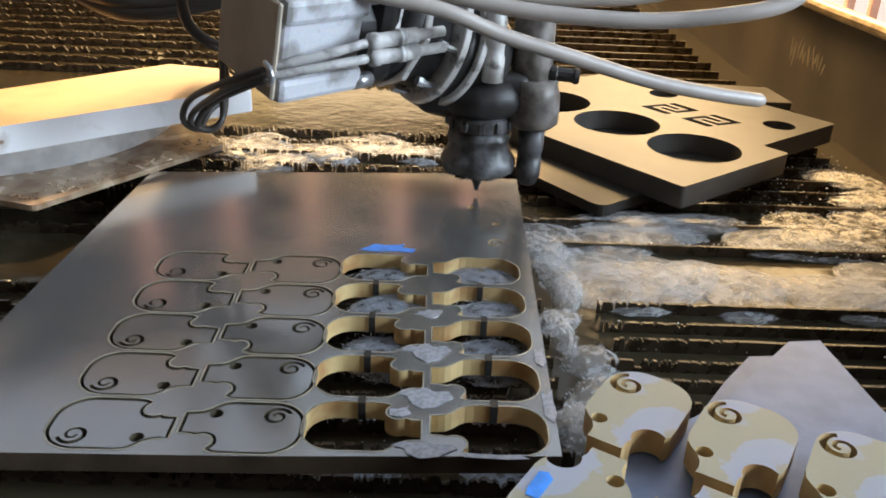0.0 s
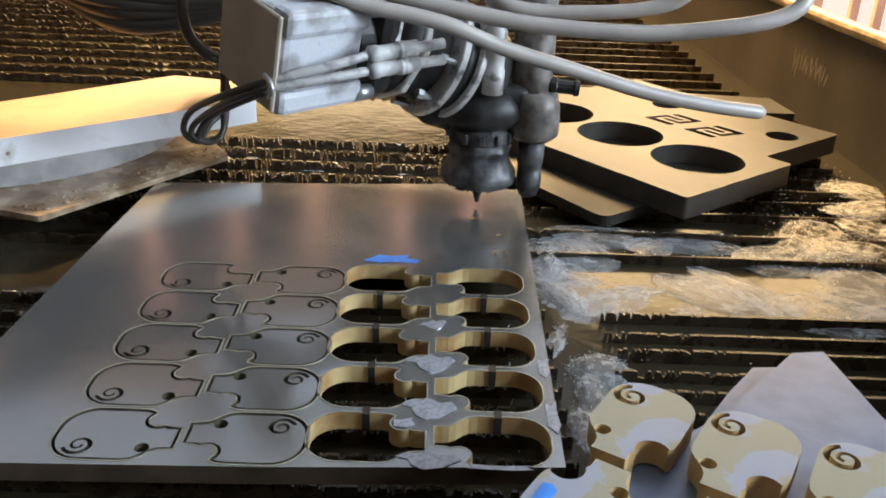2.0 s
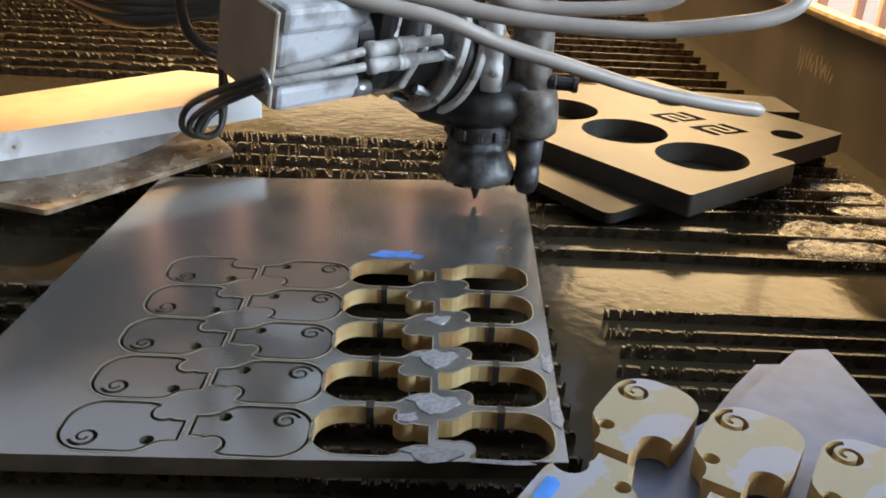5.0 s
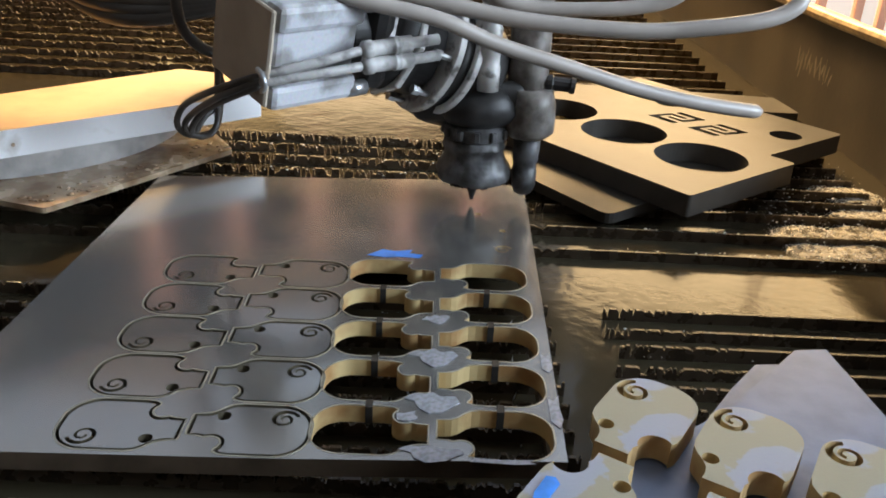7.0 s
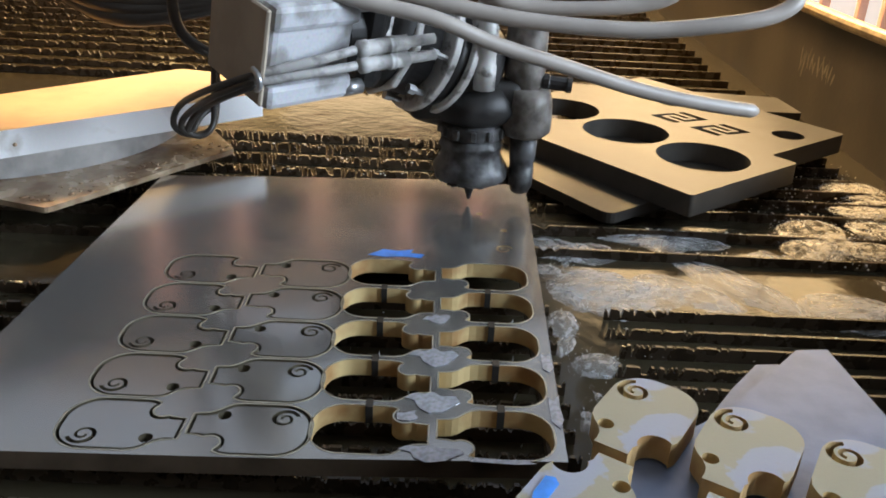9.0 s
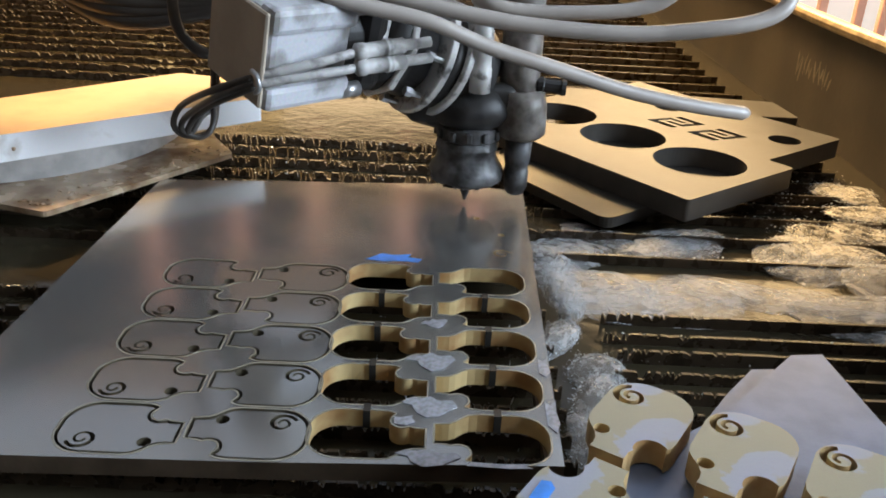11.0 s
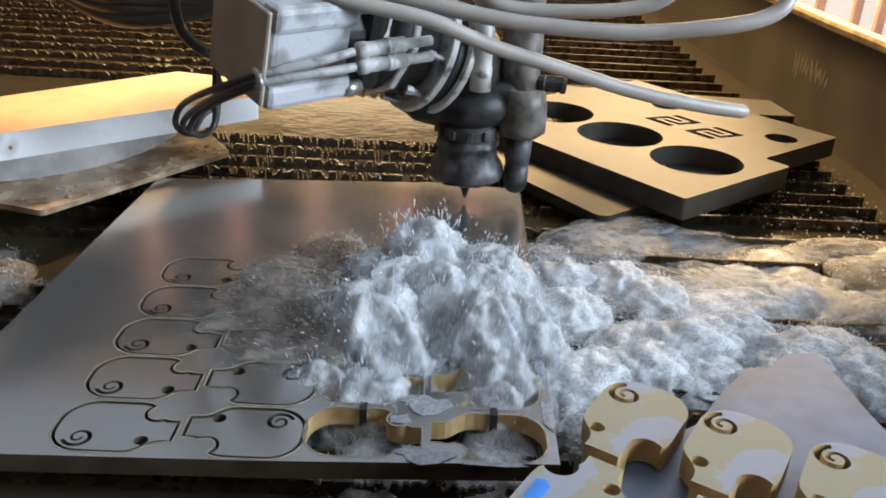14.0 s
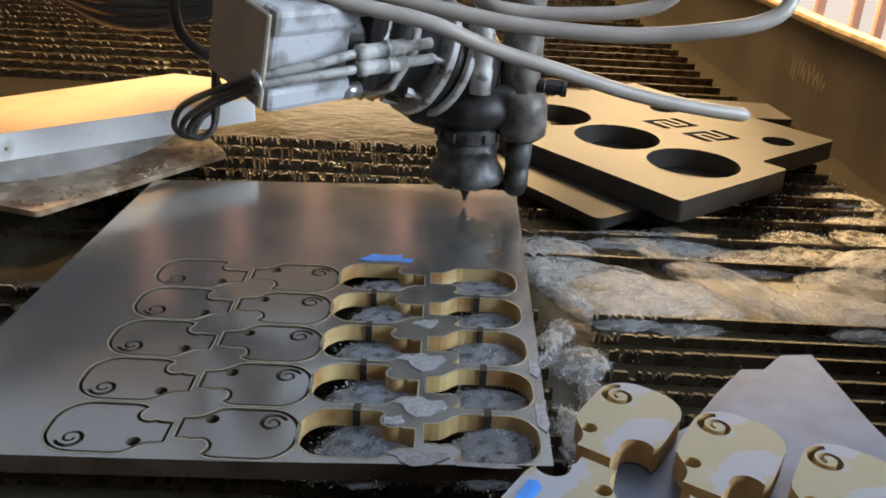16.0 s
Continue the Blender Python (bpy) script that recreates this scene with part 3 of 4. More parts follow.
def slab_stack():
    ob = thing("thick_slab", "thick pale milled slab resting on a round disc", "metal slab")
    outer = [(-0.0705, 0.4698), (-0.40, 0.13), (-0.359, 0.086), (-0.1435, 0.2595), (0.0165, 0.3990), (-0.020, 0.4585)]
    # top and face differ in colour for the light that falls on each
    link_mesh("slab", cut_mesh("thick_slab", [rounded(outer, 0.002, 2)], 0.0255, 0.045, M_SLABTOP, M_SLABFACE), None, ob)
    for x, y, s in ((-0.1300, 0.2725, 0.0016), (-0.0965, 0.3065, 0.0011), (-0.0855, 0.3180, 0.0009), (-0.0435, 0.3600, 0.0010)):
        bm = bmesh.new()
        bmesh.ops.create_icosphere(bm, subdivisions=2, radius=s, matrix=pose(x + 0.0004, y - 0.0004, 0.034))
        part("stain", bm, M_RUST, ob, "small rust spot", True)
    ob = thing("half_disc", "pale cut half disc under the thick slab", "metal disc")
    rim = [p for p in arc(-0.2070, 0.4178, 0.1478, -180, 178, 120) if (p[0] + 0.0705) * -0.717 + (p[1] - 0.4698) * 0.696 < -0.02 and p[0] > -0.33]
    link_mesh("slab", cut_mesh("half_disc", [rim], 0.004, 0.0253, M_DISC, M_DISC), None, ob)
    ob = thing("rusty_sheet", "wet rusty sheet under the half disc", "metal sheet")
    outer = [(-0.0958, 0.2331), (-0.0033, 0.3744), (-0.055, 0.46), (-0.34, 0.43), (-0.40, 0.31), (-0.19, 0.262)]
    link_mesh("sheet", cut_mesh("rusty_sheet", [rounded(outer, 0.004, 3)], 0.0, 0.004, M_RUST, M_RUST), None, ob)
    bm = bmesh.new()
    box(bm, 0.16, 0.10, 0.0151, pose(-0.22, 0.37, -0.0076), 0.001)
    tagged(part("offcut_block", bm, M_BLOCK), "dark offcut block under the rusty sheet", "metal block")
    ob_x, ob_y, ob_u, ob_v = -0.0958, 0.2331, 0.0925, 0.1413
    rnd = random.Random(9)
    bm = bmesh.new()
    for k in range(70):
        t, u = rnd.random(), rnd.uniform(0.004, 0.03)
        x, y = ob_x + t * ob_u - u * 0.8, ob_y + t * ob_v + u * 0.55
        bmesh.ops.create_icosphere(bm, subdivisions=1, radius=1, matrix=pose(x, y, 0.0042, 0, 0, rnd.uniform(0, 90)) @ Matrix.Diagonal((rnd.uniform(0.001, 0.004), rnd.uniform(0.0008, 0.002), 0.0007, 1)))
    d = part("rust_flake", bm, M_RUST, ob, "wet rust flakes and grit", True)
    d["kind"] = "stuff"


slab_stack()


# ---- the cutting head ----
def axis_frame(origin, to, spin=0.0):
    """A frame whose z runs along the line from origin to the other point."""
    d = Vector(to) - Vector(origin)
    return Matrix.Translation(origin) @ d.to_track_quat("Z", "Y").to_matrix().to_4x4() @ pose(0, 0, 0, 0, 0, spin)


HEAD_AT = (0.1943, 0.2922, 0.0035)


def cutting_head():
    head = thing("cutting_head", "grimy grey waterjet cutting head with a servo motor and hoses", "cutting head", pose(*HEAD_AT))
    bm = bmesh.new()
    lathe(bm, [(0.0013, 0.0), (0.0020, 0.003), (0.0040, 0.0085), (0.0046, 0.011), (0.0046, 0.03)], 20)
    part("nozzle", bm, M_NOZZLE, head, "slim steel nozzle", True)
    bm = bmesh.new()
    lathe(bm, [(0.012, 0.0165), (0.0225, 0.0160), (0.0256, 0.0185), (0.0268, 0.0225), (0.0262, 0.0255), (0.0245, 0.0285), (0.0226, 0.0315), (0.0216, 0.036), (0.0216, 0.0400), (0.0226, 0.0408), (0.0226, 0.0435), (0.0216, 0.0445), (0.0216, 0.0475)], 48, None, 0.07)
    guard = part("splash_guard", bm, M_GRIME, head, "flared wet splash guard", True)
    rnd = random.Random(6)
    bm = bmesh.new()
    for k in range(26):
        a = rnd.uniform(0, 2 * math.pi)
        bmesh.ops.create_icosphere(bm, subdivisions=1, radius=1, matrix=pose(0.0235 * math.cos(a), 0.0235 * math.sin(a), 0.0165) @ Matrix.Diagonal((rnd.uniform(0.0012, 0.003), rnd.uniform(0.0012, 0.003), rnd.uniform(0.0006, 0.0013), 1)))
    d = part("grit_crust", bm, M_DARK, guard, "crusted grit on the lip", True)
    d["kind"] = "stuff"
    bm = bmesh.new()
    lathe(bm, [(0.0205, 0.0475), (0.0225, 0.0485), (0.0225, 0.057), (0.0205, 0.0585)], 40)
    for k in range(12):
        box(bm, 0.005, 0.0045, 0.007, pose(0, 0, 0.0528, 0, 0, 30 * k) @ pose(0.0222, 0, 0), 0.0008, 1)
    part("ring_nut", bm, M_GRIME, head, "notched ring nut")
    bm = bmesh.new()
    lathe(bm, [(0.021, 0.0585), (0.025, 0.062), (0.029, 0.068), (0.028, 0.076), (0.022, 0.083), (0.016, 0.086)], 32, None, 0.12)
    box(bm, 0.080, 0.036, 0.026, pose(-0.006, 0.004, 0.0735, 0, -5, 0), 0.009, 3)
    part("head_body", bm, M_DARK, head, "wet black head body", True)
    bm = bmesh.new()
    bmesh.ops.create_icosphere(bm, subdivisions=4, radius=1, matrix=pose(-0.025, 0.012, 0.0735, 0, 16, 0) @ Matrix.Diagonal((0.040, 0.026, 0.022, 1)))
    for v in bm.verts:
        v.co += v.normal * 0.0016 * noise.noise(v.co * 120)
    part("knuckle", bm, M_DARK, head, "wet black crusted knuckle", True)
    bm = bmesh.new()
    lathe(bm, [(0.0072, 0.084), (0.0075, 0.10), (0.0068, 0.1005), (0.0068, 0.108), (0.0075, 0.109), (0.0075, 0.125), (0.0068, 0.126), (0.0072, 0.16)], 24, pose(0.0050, -0.022, 0.002))
    part("feed_tube", bm, M_CLAMP, head, "pale jointed feed tube", True)
    bm = bmesh.new()
    lathe(bm, [(0.0138, 0.08), (0.0142, 0.095), (0.0140, 0.115), (0.0138, 0.14), (0.0140, 0.22)], 28, pose(0.0335, 0.004, 0), 0.05)
    part("high_pressure_pipe", bm, M_PIPE, head, "grimy vertical pipe", True)
    bm = bmesh.new()
    lathe(bm, [(0.013, 0.05), (0.0175, 0.054), (0.0182, 0.064), (0.0172, 0.074), (0.0150, 0.084)], 28, pose(0.0365, -0.002, 0), 0.09)
    part("pipe_collar", bm, M_PIPE, head, "crusted pipe collar", True)
    bm = bmesh.new()
    lathe(bm, [(0.004, 0.0070), (0.0065, 0.0085), (0.0085, 0.014), (0.0088, 0.026), (0.0082, 0.0265), (0.0086, 0.032), (0.0092, 0.033), (0.0098, 0.052)], 24, pose(0.0362, -0.002, 0), 0.08)
    part("abrasive_stub", bm, M_GRIME, head, "short crusted outlet stub", True)
    bm = bmesh.new()
    lathe(bm, [(0.0055, 0), (0.006, 0.004), (0.005, 0.005), (0.005, 0.016), (0.006, 0.017), (0.0055, 0.02)], 12, axis_frame((0.046, 0, 0.088), (0.07, -0.002, 0.0865)))
    part("inlet_fitting", bm, M_DARK, head, "dark inlet fitting")

    # the tilting axis with its motor
    A = axis_frame((-0.1410, -0.0920, 0.1252), (-0.0667, -0.0200, 0.1255), 14)
    bm = bmesh.new()
    box(bm, 0.056, 0.056, 0.060, A @ pose(0, 0, 0.033), 0.006, 3)
    motor = part("motor_body", bm, M_MOTOR, head, "scuffed pale grey motor body")
    for sx in (-1, 1):
        for sy in (-1, 1):
            bm = bmesh.new()
            box(bm, 0.016, 0.016, 0.061, A @ pose(0.0235 * sx, 0.0235 * sy, 0.0335), 0.004, 2)
            part("motor_rib", bm, M_MOTOR, motor, "scuffed pale grey motor rib")
            bm = bmesh.new()
            lathe(bm, [(0.005, -0.010), (0.005, 0.004), (0.0032, 0.0042), (0.0032, 0.0015)], 14, A @ pose(0.027 * sx, 0.027 * sy, 0.070))
            part("motor_bolt", bm, M_STEEL, motor, "steel socket bolt", True)
    bm = bmesh.new()
    box(bm, 0.0575, 0.0575, 0.003, A @ pose(0, 0, 0.0015), 0.001, 1)
    part("motor_end_cover", bm, M_MOTOREND, head, "dusty tan motor end cover")
    bm = bmesh.new()
    box(bm, 0.062, 0.062, 0.018, A @ pose(0, 0, 0.082), 0.008, 2)
    lathe(bm, [(0.026, 0.063), (0.027, 0.074)], 32, A)
    part("motor_flange", bm, M_DARK, head, "dark square motor flange")
    bm = bmesh.new()
    box(bm, 0.05, 0.012, 0.030, A @ pose(0, 0.038, 0.050), 0.003, 2)
    part("junction_box", bm, M_MOTOREND, head, "dusty cable junction box")
    D = axis_frame((-0.036, -0.002, 0.107), (0.044, 0.043, 0.071))
    bm = bmesh.new()
    lathe(bm, [(0.020, -0.060), (0.033, -0.059), (0.035, -0.057), (0.035, -0.046), (0.033, -0.044), (0.020, -0.0435)], 10, D)
    part("gear_cover", bm, M_CLAMP, head, "pale scuffed gear cover")
    bm = bmesh.new()
    lathe(bm, [(0.030, -0.044), (0.033, -0.042), (0.036, -0.040), (0.036, -0.022), (0.034, -0.020), (0.034, -0.008)], 40, D, 0.05)
    part("gear_case", bm, M_DARK, head, "black gear case", True)
    bm = bmesh.new()
    lathe(bm, [(0.026, -0.0305), (0.0395, -0.0300), (0.0405, -0.0288), (0.0405, -0.0262), (0.0395, -0.025), (0.026, -0.0250)], 8, D)
    part("clamp_plate", bm, M_CLAMP, head, "pale eight-sided clamp plate")
    bm = bmesh.new()
    lathe(bm, [(0.030, -0.0035), (0.0420, -0.0035), (0.0430, -0.0028), (0.0430, 0.0015), (0.0420, 0.0022), (0.030, 0.0022)], 72, D)
    ring = part("clamp_ring", bm, M_CLAMP, head, "pale scuffed clamp ring")
    for k in range(8):
        bm = bmesh.new()
        lathe(bm, [(0.0034, -0.0165), (0.0034, -0.0115), (0.0022, -0.0113), (0.0020, -0.0035)], 6, D @ pose(0.0375 * math.cos(k * 0.785), 0.0375 * math.sin(k * 0.785), 0))
        part("clamp_bolt", bm, M_STEEL, ring, "worn steel clamp bolt")
    bm = bmesh.new()
    lathe(bm, [(0.036, 0.004), (0.036, 0.014)], 48, D)
    part("gear_case", bm, M_DARK, head, "black gear case", True)
    bm = bmesh.new()
    lathe(bm, [(0.030, 0.0135), (0.0395, 0.0135), (0.0403, 0.0142), (0.0403, 0.0178), (0.0395, 0.0185), (0.030, 0.0185)], 72, D)
    part("clamp_ring", bm, M_CLAMP, head, "pale scuffed clamp ring")
    bm = bmesh.new()
    lathe(bm, [(0.035, 0.0215), (0.036, 0.030), (0.032, 0.045), (0.024, 0.052), (0.014, 0.054)], 32, D, 0.06)
    part("axis_housing", bm, M_DARK, head, "wet black axis housing", True)
    bm = bmesh.new()
    box(bm, 0.026, 0.010, 0.040, D @ pose(0.020, -0.030, -0.030), 0.003)
    part("bracket", bm, M_DARK, head, "dark angled bracket")

    # sensor leads with threaded plugs
    for i, (a, b) in enumerate((((-0.0716, -0.0850, 0.1216), (-0.0290, -0.0600, 0.1251)), ((-0.0709, -0.0850, 0.1124), (-0.0280, -0.0600, 0.1155)))):
        B = axis_frame(a, b)
        L = (Vector(b) - Vector(a)).length
        bm = bmesh.new()
        lathe(bm, [(0.0026, -0.002), (0.0052, 0.0), (0.0052, 0.005), (0.0045, 0.0055), (0.0048, 0.018), (0.0054, 0.0185), (0.0054, 0.0195), (0.0048, 0.02), (0.0054, 0.0215), (0.0054, 0.0225), (0.0048, 0.023), (0.0048, 0.031), (0.0034, 0.0315), (0.0032, L)], 20, B)
        plug = part("sensor_plug", bm, M_CABLE, head, "pale threaded sensor plug", True)
        bm = bmesh.new()
        if i == 0:
            tube(bm, [a, (-0.0964, -0.1000, 0.1165), (-0.1279, -0.1080, 0.1094)], 0.0028)
        else:
            tube(bm, [a, (-0.0964, -0.1000, 0.1099), (-0.1279, -0.1080, 0.1053)], 0.0028)
        part("sensor_lead", bm, M_CABLE, plug, "thin grey sensor lead", True)
    for pts in (
        [(-0.1271, -0.1080, 0.1094), (-0.1570, -0.0900, 0.0957), (-0.1867, -0.0550, 0.0756), (-0.1942, -0.0500, 0.0614), (-0.1888, -0.0450, 0.0529), (-0.1753, -0.0400, 0.0536), (-0.1714, -0.0300, 0.0647), (-0.1720, -0.0200, 0.0927)],
        [(-0.1271, -0.1080, 0.1061), (-0.1553, -0.0900, 0.0914), (-0.1831, -0.0550, 0.0693), (-0.1891, -0.0500, 0.0586), (-0.1796, -0.0450, 0.0520), (-0.1716, -0.0400, 0.0583), (-0.1723, -0.0300, 0.0780), (-0.1729, -0.0200, 0.1043)],
        [(-0.1271, -0.1080, 0.1036), (-0.1502, -0.0900, 0.0906), (-0.1750, -0.0550, 0.0720), (-0.1846, -0.0500, 0.0595), (-0.1851, -0.0450, 0.0534), (-0.1791, -0.0400, 0.0639), (-0.1723, -0.0300, 0.0704), (-0.1710, -0.0200, 0.0850)],
    ):
        bm = bmesh.new()
        tube(bm, pts, 0.0021)
        part("motor_lead", bm, M_CABLED, head, "dark looping motor lead", True)
    bm = bmesh.new()
    tube(bm, [(-0.1287, -0.1080, 0.1134), (-0.1243, -0.1140, 0.1100), (-0.1235, -0.1140, 0.1044), (-0.1271, -0.1080, 0.1004)], 0.0016, 8)
    part("wire_clip", bm, M_STEEL, head, "bent wire clip", True)

    # milky hoses
    for name, pts, r in (
        ("air_hose", [(-0.1020, -0.0900, 0.1616), (-0.0781, -0.0850, 0.1506), (-0.0301, -0.0800, 0.1405), (0.0081, -0.0700, 0.1252), (0.0551, -0.0600, 0.1111), (0.1009, -0.0500, 0.0974), (0.1469, -0.0400, 0.0879), (0.1852, -0.0300, 0.0820)], 0.0047),
        ("water_hose", [(-0.0660, -0.0600, 0.1541), (-0.0401, -0.0600, 0.1486), (0.0058, -0.0600, 0.1407), (0.0420, -0.0600, 0.1371), (0.0955, -0.0600, 0.1358), (0.1436, -0.0600, 0.1413), (0.1736, -0.0550, 0.1471), (0.1884, -0.0500, 0.1564), (0.1888, -0.0400, 0.1691), (0.1502, -0.0300, 0.1871)], 0.0050),
        ("drain_hose", [(-0.0021, -0.0400, 0.1505), (0.0078, -0.0500, 0.1473), (0.0339, -0.0500, 0.1446), (0.0631, -0.0500, 0.1454), (0.0887, -0.0500, 0.1478), (0.1101, -0.0500, 0.1533), (0.1253, -0.0500, 0.1656)], 0.0044),
    ):
        bm = bmesh.new()
        tube(bm, pts, r, 16)
        part(name, bm, M_HOSE, head, "milky white plastic hose", True)
    # arm and cable loom behind the motor
    bm = bmesh.new()
    box(bm, 0.20, 0.05, 0.06, pose(-0.10, 0.075, 0.205, 0, 4, 0), 0.008)
    part("carriage_arm", bm, M_DARK, head, "dark carriage arm")
    for k in range(4):
        bm = bmesh.new()
        tube(bm, [(-0.40, 0.02 + 0.01 * k, 0.20 - 0.004 * k), (-0.31, 0.02 + 0.01 * k, 0.150 - 0.006 * k), (-0.25, 0.02, 0.135 - 0.007 * k), (-0.19, 0.015, 0.132 - 0.003 * k), (-0.14, 0.02, 0.14)], 0.006)
        part("cable_loom", bm, M_CABLED, head, "dark drooping cable", True)
    bm = bmesh.new()
    tube(bm, [(-0.1809, -0.0500, 0.1656), (-0.1882, -0.0500, 0.1427), (-0.1855, -0.0500, 0.1217), (-0.1740, -0.0450, 0.1087), (-0.1628, -0.0300, 0.1026)], 0.0035)
    part("motor_lead", bm, M_CABLED, head, "dark motor lead", True)
    return head


HEAD = cutting_head()
HEAD_ROWS = [
    (0, 0.0047, 0.0016),
    (0.5, 0.0049, 0.0039),
    (1, 0.0044, 0.0024),
    (1.5, 0.0033, -0.0016),
    (2, 0.0022, -0.0002),
    (2.5, 0.0012, -0.0002),
    (3, 0.0006, -0.0003),
    (3.5, 0.0000, -0.0001),
    (4, -0.0010, -0.0007),
    (6.5, -0.0036, -0.0023),
    (7, -0.0042, -0.0035),
    (7.5, -0.0047, -0.0030),
    (8, -0.0056, -0.0024),
    (8.5, -0.0068, -0.0016),
    (9, -0.0075, -0.0030),
    (11.5, -0.0086, 0.0047),
    (12, -0.0082, 0.0030),
    (12.5, -0.0072, 0.0009),
    (13, -0.0071, 0.0059),
    (13.5, -0.0064, 0.0057),
    (14, -0.0060, 0.0058),
    (14.5, -0.0055, 0.0058),
    (15, -0.0054, 0.0062),
    (15.5, -0.0048, 0.0075),
    (16, -0.0034, 0.0038),
]


# ---- foam and spray ----
OCTA = [(1, 0, 0), (-1, 0, 0), (0, 1, 0), (0, -1, 0), (0, 0, 1), (0, 0, -1)]
OCTA_F = [(0, 2, 4), (2, 1, 4), (1, 3, 4), (3, 0, 4), (2, 0, 5), (1, 2, 5), (3, 1, 5), (0, 3, 5)]


def puff_meshes(seed, drops, billow):
    """A billowing heap of foam of unit size: a ragged outer skin, a dense core and loose drops thrown outwards."""
    off = Vector((seed * 3.7, seed * 1.9, seed * 0.7))

    def swell(n):
        b = 1 - 2 * abs(noise.noise(n * 1.9 + off))
        c = 1 - 2 * abs(noise.noise(n * 4.6 + off * 2))
        return 0.87 + 0.15 * billow * b + 0.06 * billow * c + 0.045 * noise.noise(n * 11 + off)

    out = []
    for name, level, f in (("foam_body", 5, 1.0), ("foam_core", 4, 0.86)):
        bm = bmesh.new()
        bmesh.ops.create_icosphere(bm, subdivisions=level, radius=1)
        bmesh.ops.delete(bm, geom=[v for v in bm.verts if v.co.z < -0.12], context="VERTS")
        for v in bm.verts:
            n = v.co.normalized()
            d = swell(n) * f
            v.co = Vector((n.x * d, n.y * d, max(-0.1, n.z) * d))
        me = bpy.data.meshes.new(name)
        bm.to_mesh(me)
        bm.free()
        for p in me.polygons:
            p.use_smooth = True
        out.append(me)
    rng = np.random.default_rng(seed)
    verts, faces = [], []
    for k in range(drops):
        a, e = rng.uniform(0, 2 * math.pi), math.asin(rng.uniform(-0.05, 0.98))
        n = Vector((math.cos(a) * math.cos(e), math.sin(a) * math.cos(e), math.sin(e)))
        c = n * swell(n) * (0.97 + abs(rng.normal(0, 0.13)))
        c.z = max(c.z, 0.02)
        s = 0.0035 + 0.009 * rng.random() ** 3
        way = n + Vector((0.35 * rng.normal(), 0.35 * rng.normal(), 0.25 * rng.normal()))
        m = Matrix.Translation(c) @ way.to_track_quat("Z", "Y").to_matrix().to_4x4() @ Matrix.Diagonal((s, s, s * rng.uniform(2.0, 8.0), 1))
        i = len(verts)
        verts += [tuple(m @ Vector(o)) for o in OCTA]
        faces += [tuple(i + j for j in f) for f in OCTA_F]
    me = bpy.data.meshes.new("spray")
    me.from_pydata(verts, [], faces)
    for p in me.polygons:
        p.use_smooth = True
    me.materials.append(M_DROP)
    out.append(me)
    return out


PUFFS = {count: [puff_meshes(7 * k + count, count, billow) for k in range(5)] for count, billow in ((1300, 1.0), (500, 0.45))}
SKINS = {}


def skin(me, material):
    """The mesh with one material, shared by all heaps alike."""
    key = (me.name, material.name)
    if key not in SKINS:
        SKINS[key] = me.copy()
        SKINS[key].materials.append(material)
    return SKINS[key]


def froth(name, rx, ry, h, seed, drops, material=None, label="white heap of churning aerated water", group="bursts of foam"):
    """A soft heap of aerated water with loose drops round it, its foot at z = 0."""
    body, core, spray = PUFFS[1300 if drops > 200 else 500][seed % 5]
    ob = thing(name, label, "foam", group=group)
    m = Matrix.Diagonal((rx, ry, h, 1)) @ pose(0, 0, 0, 0, 0, 73 * seed)
    link_mesh("foam_body", skin(body, material or M_FOAM), None, ob, "", m)
    if material is None:
        link_mesh("foam_core", skin(core, M_CORE), None, ob, "", m)
    if drops:
        d = link_mesh("spray", spray, None, ob, "loose flying drops", m)
        d["kind"] = "stuff"
    return ob


FOAM = []


def put(ob, rows):
    FOAM.append((ob, rows))
    ob.matrix_world = rows[0][1]


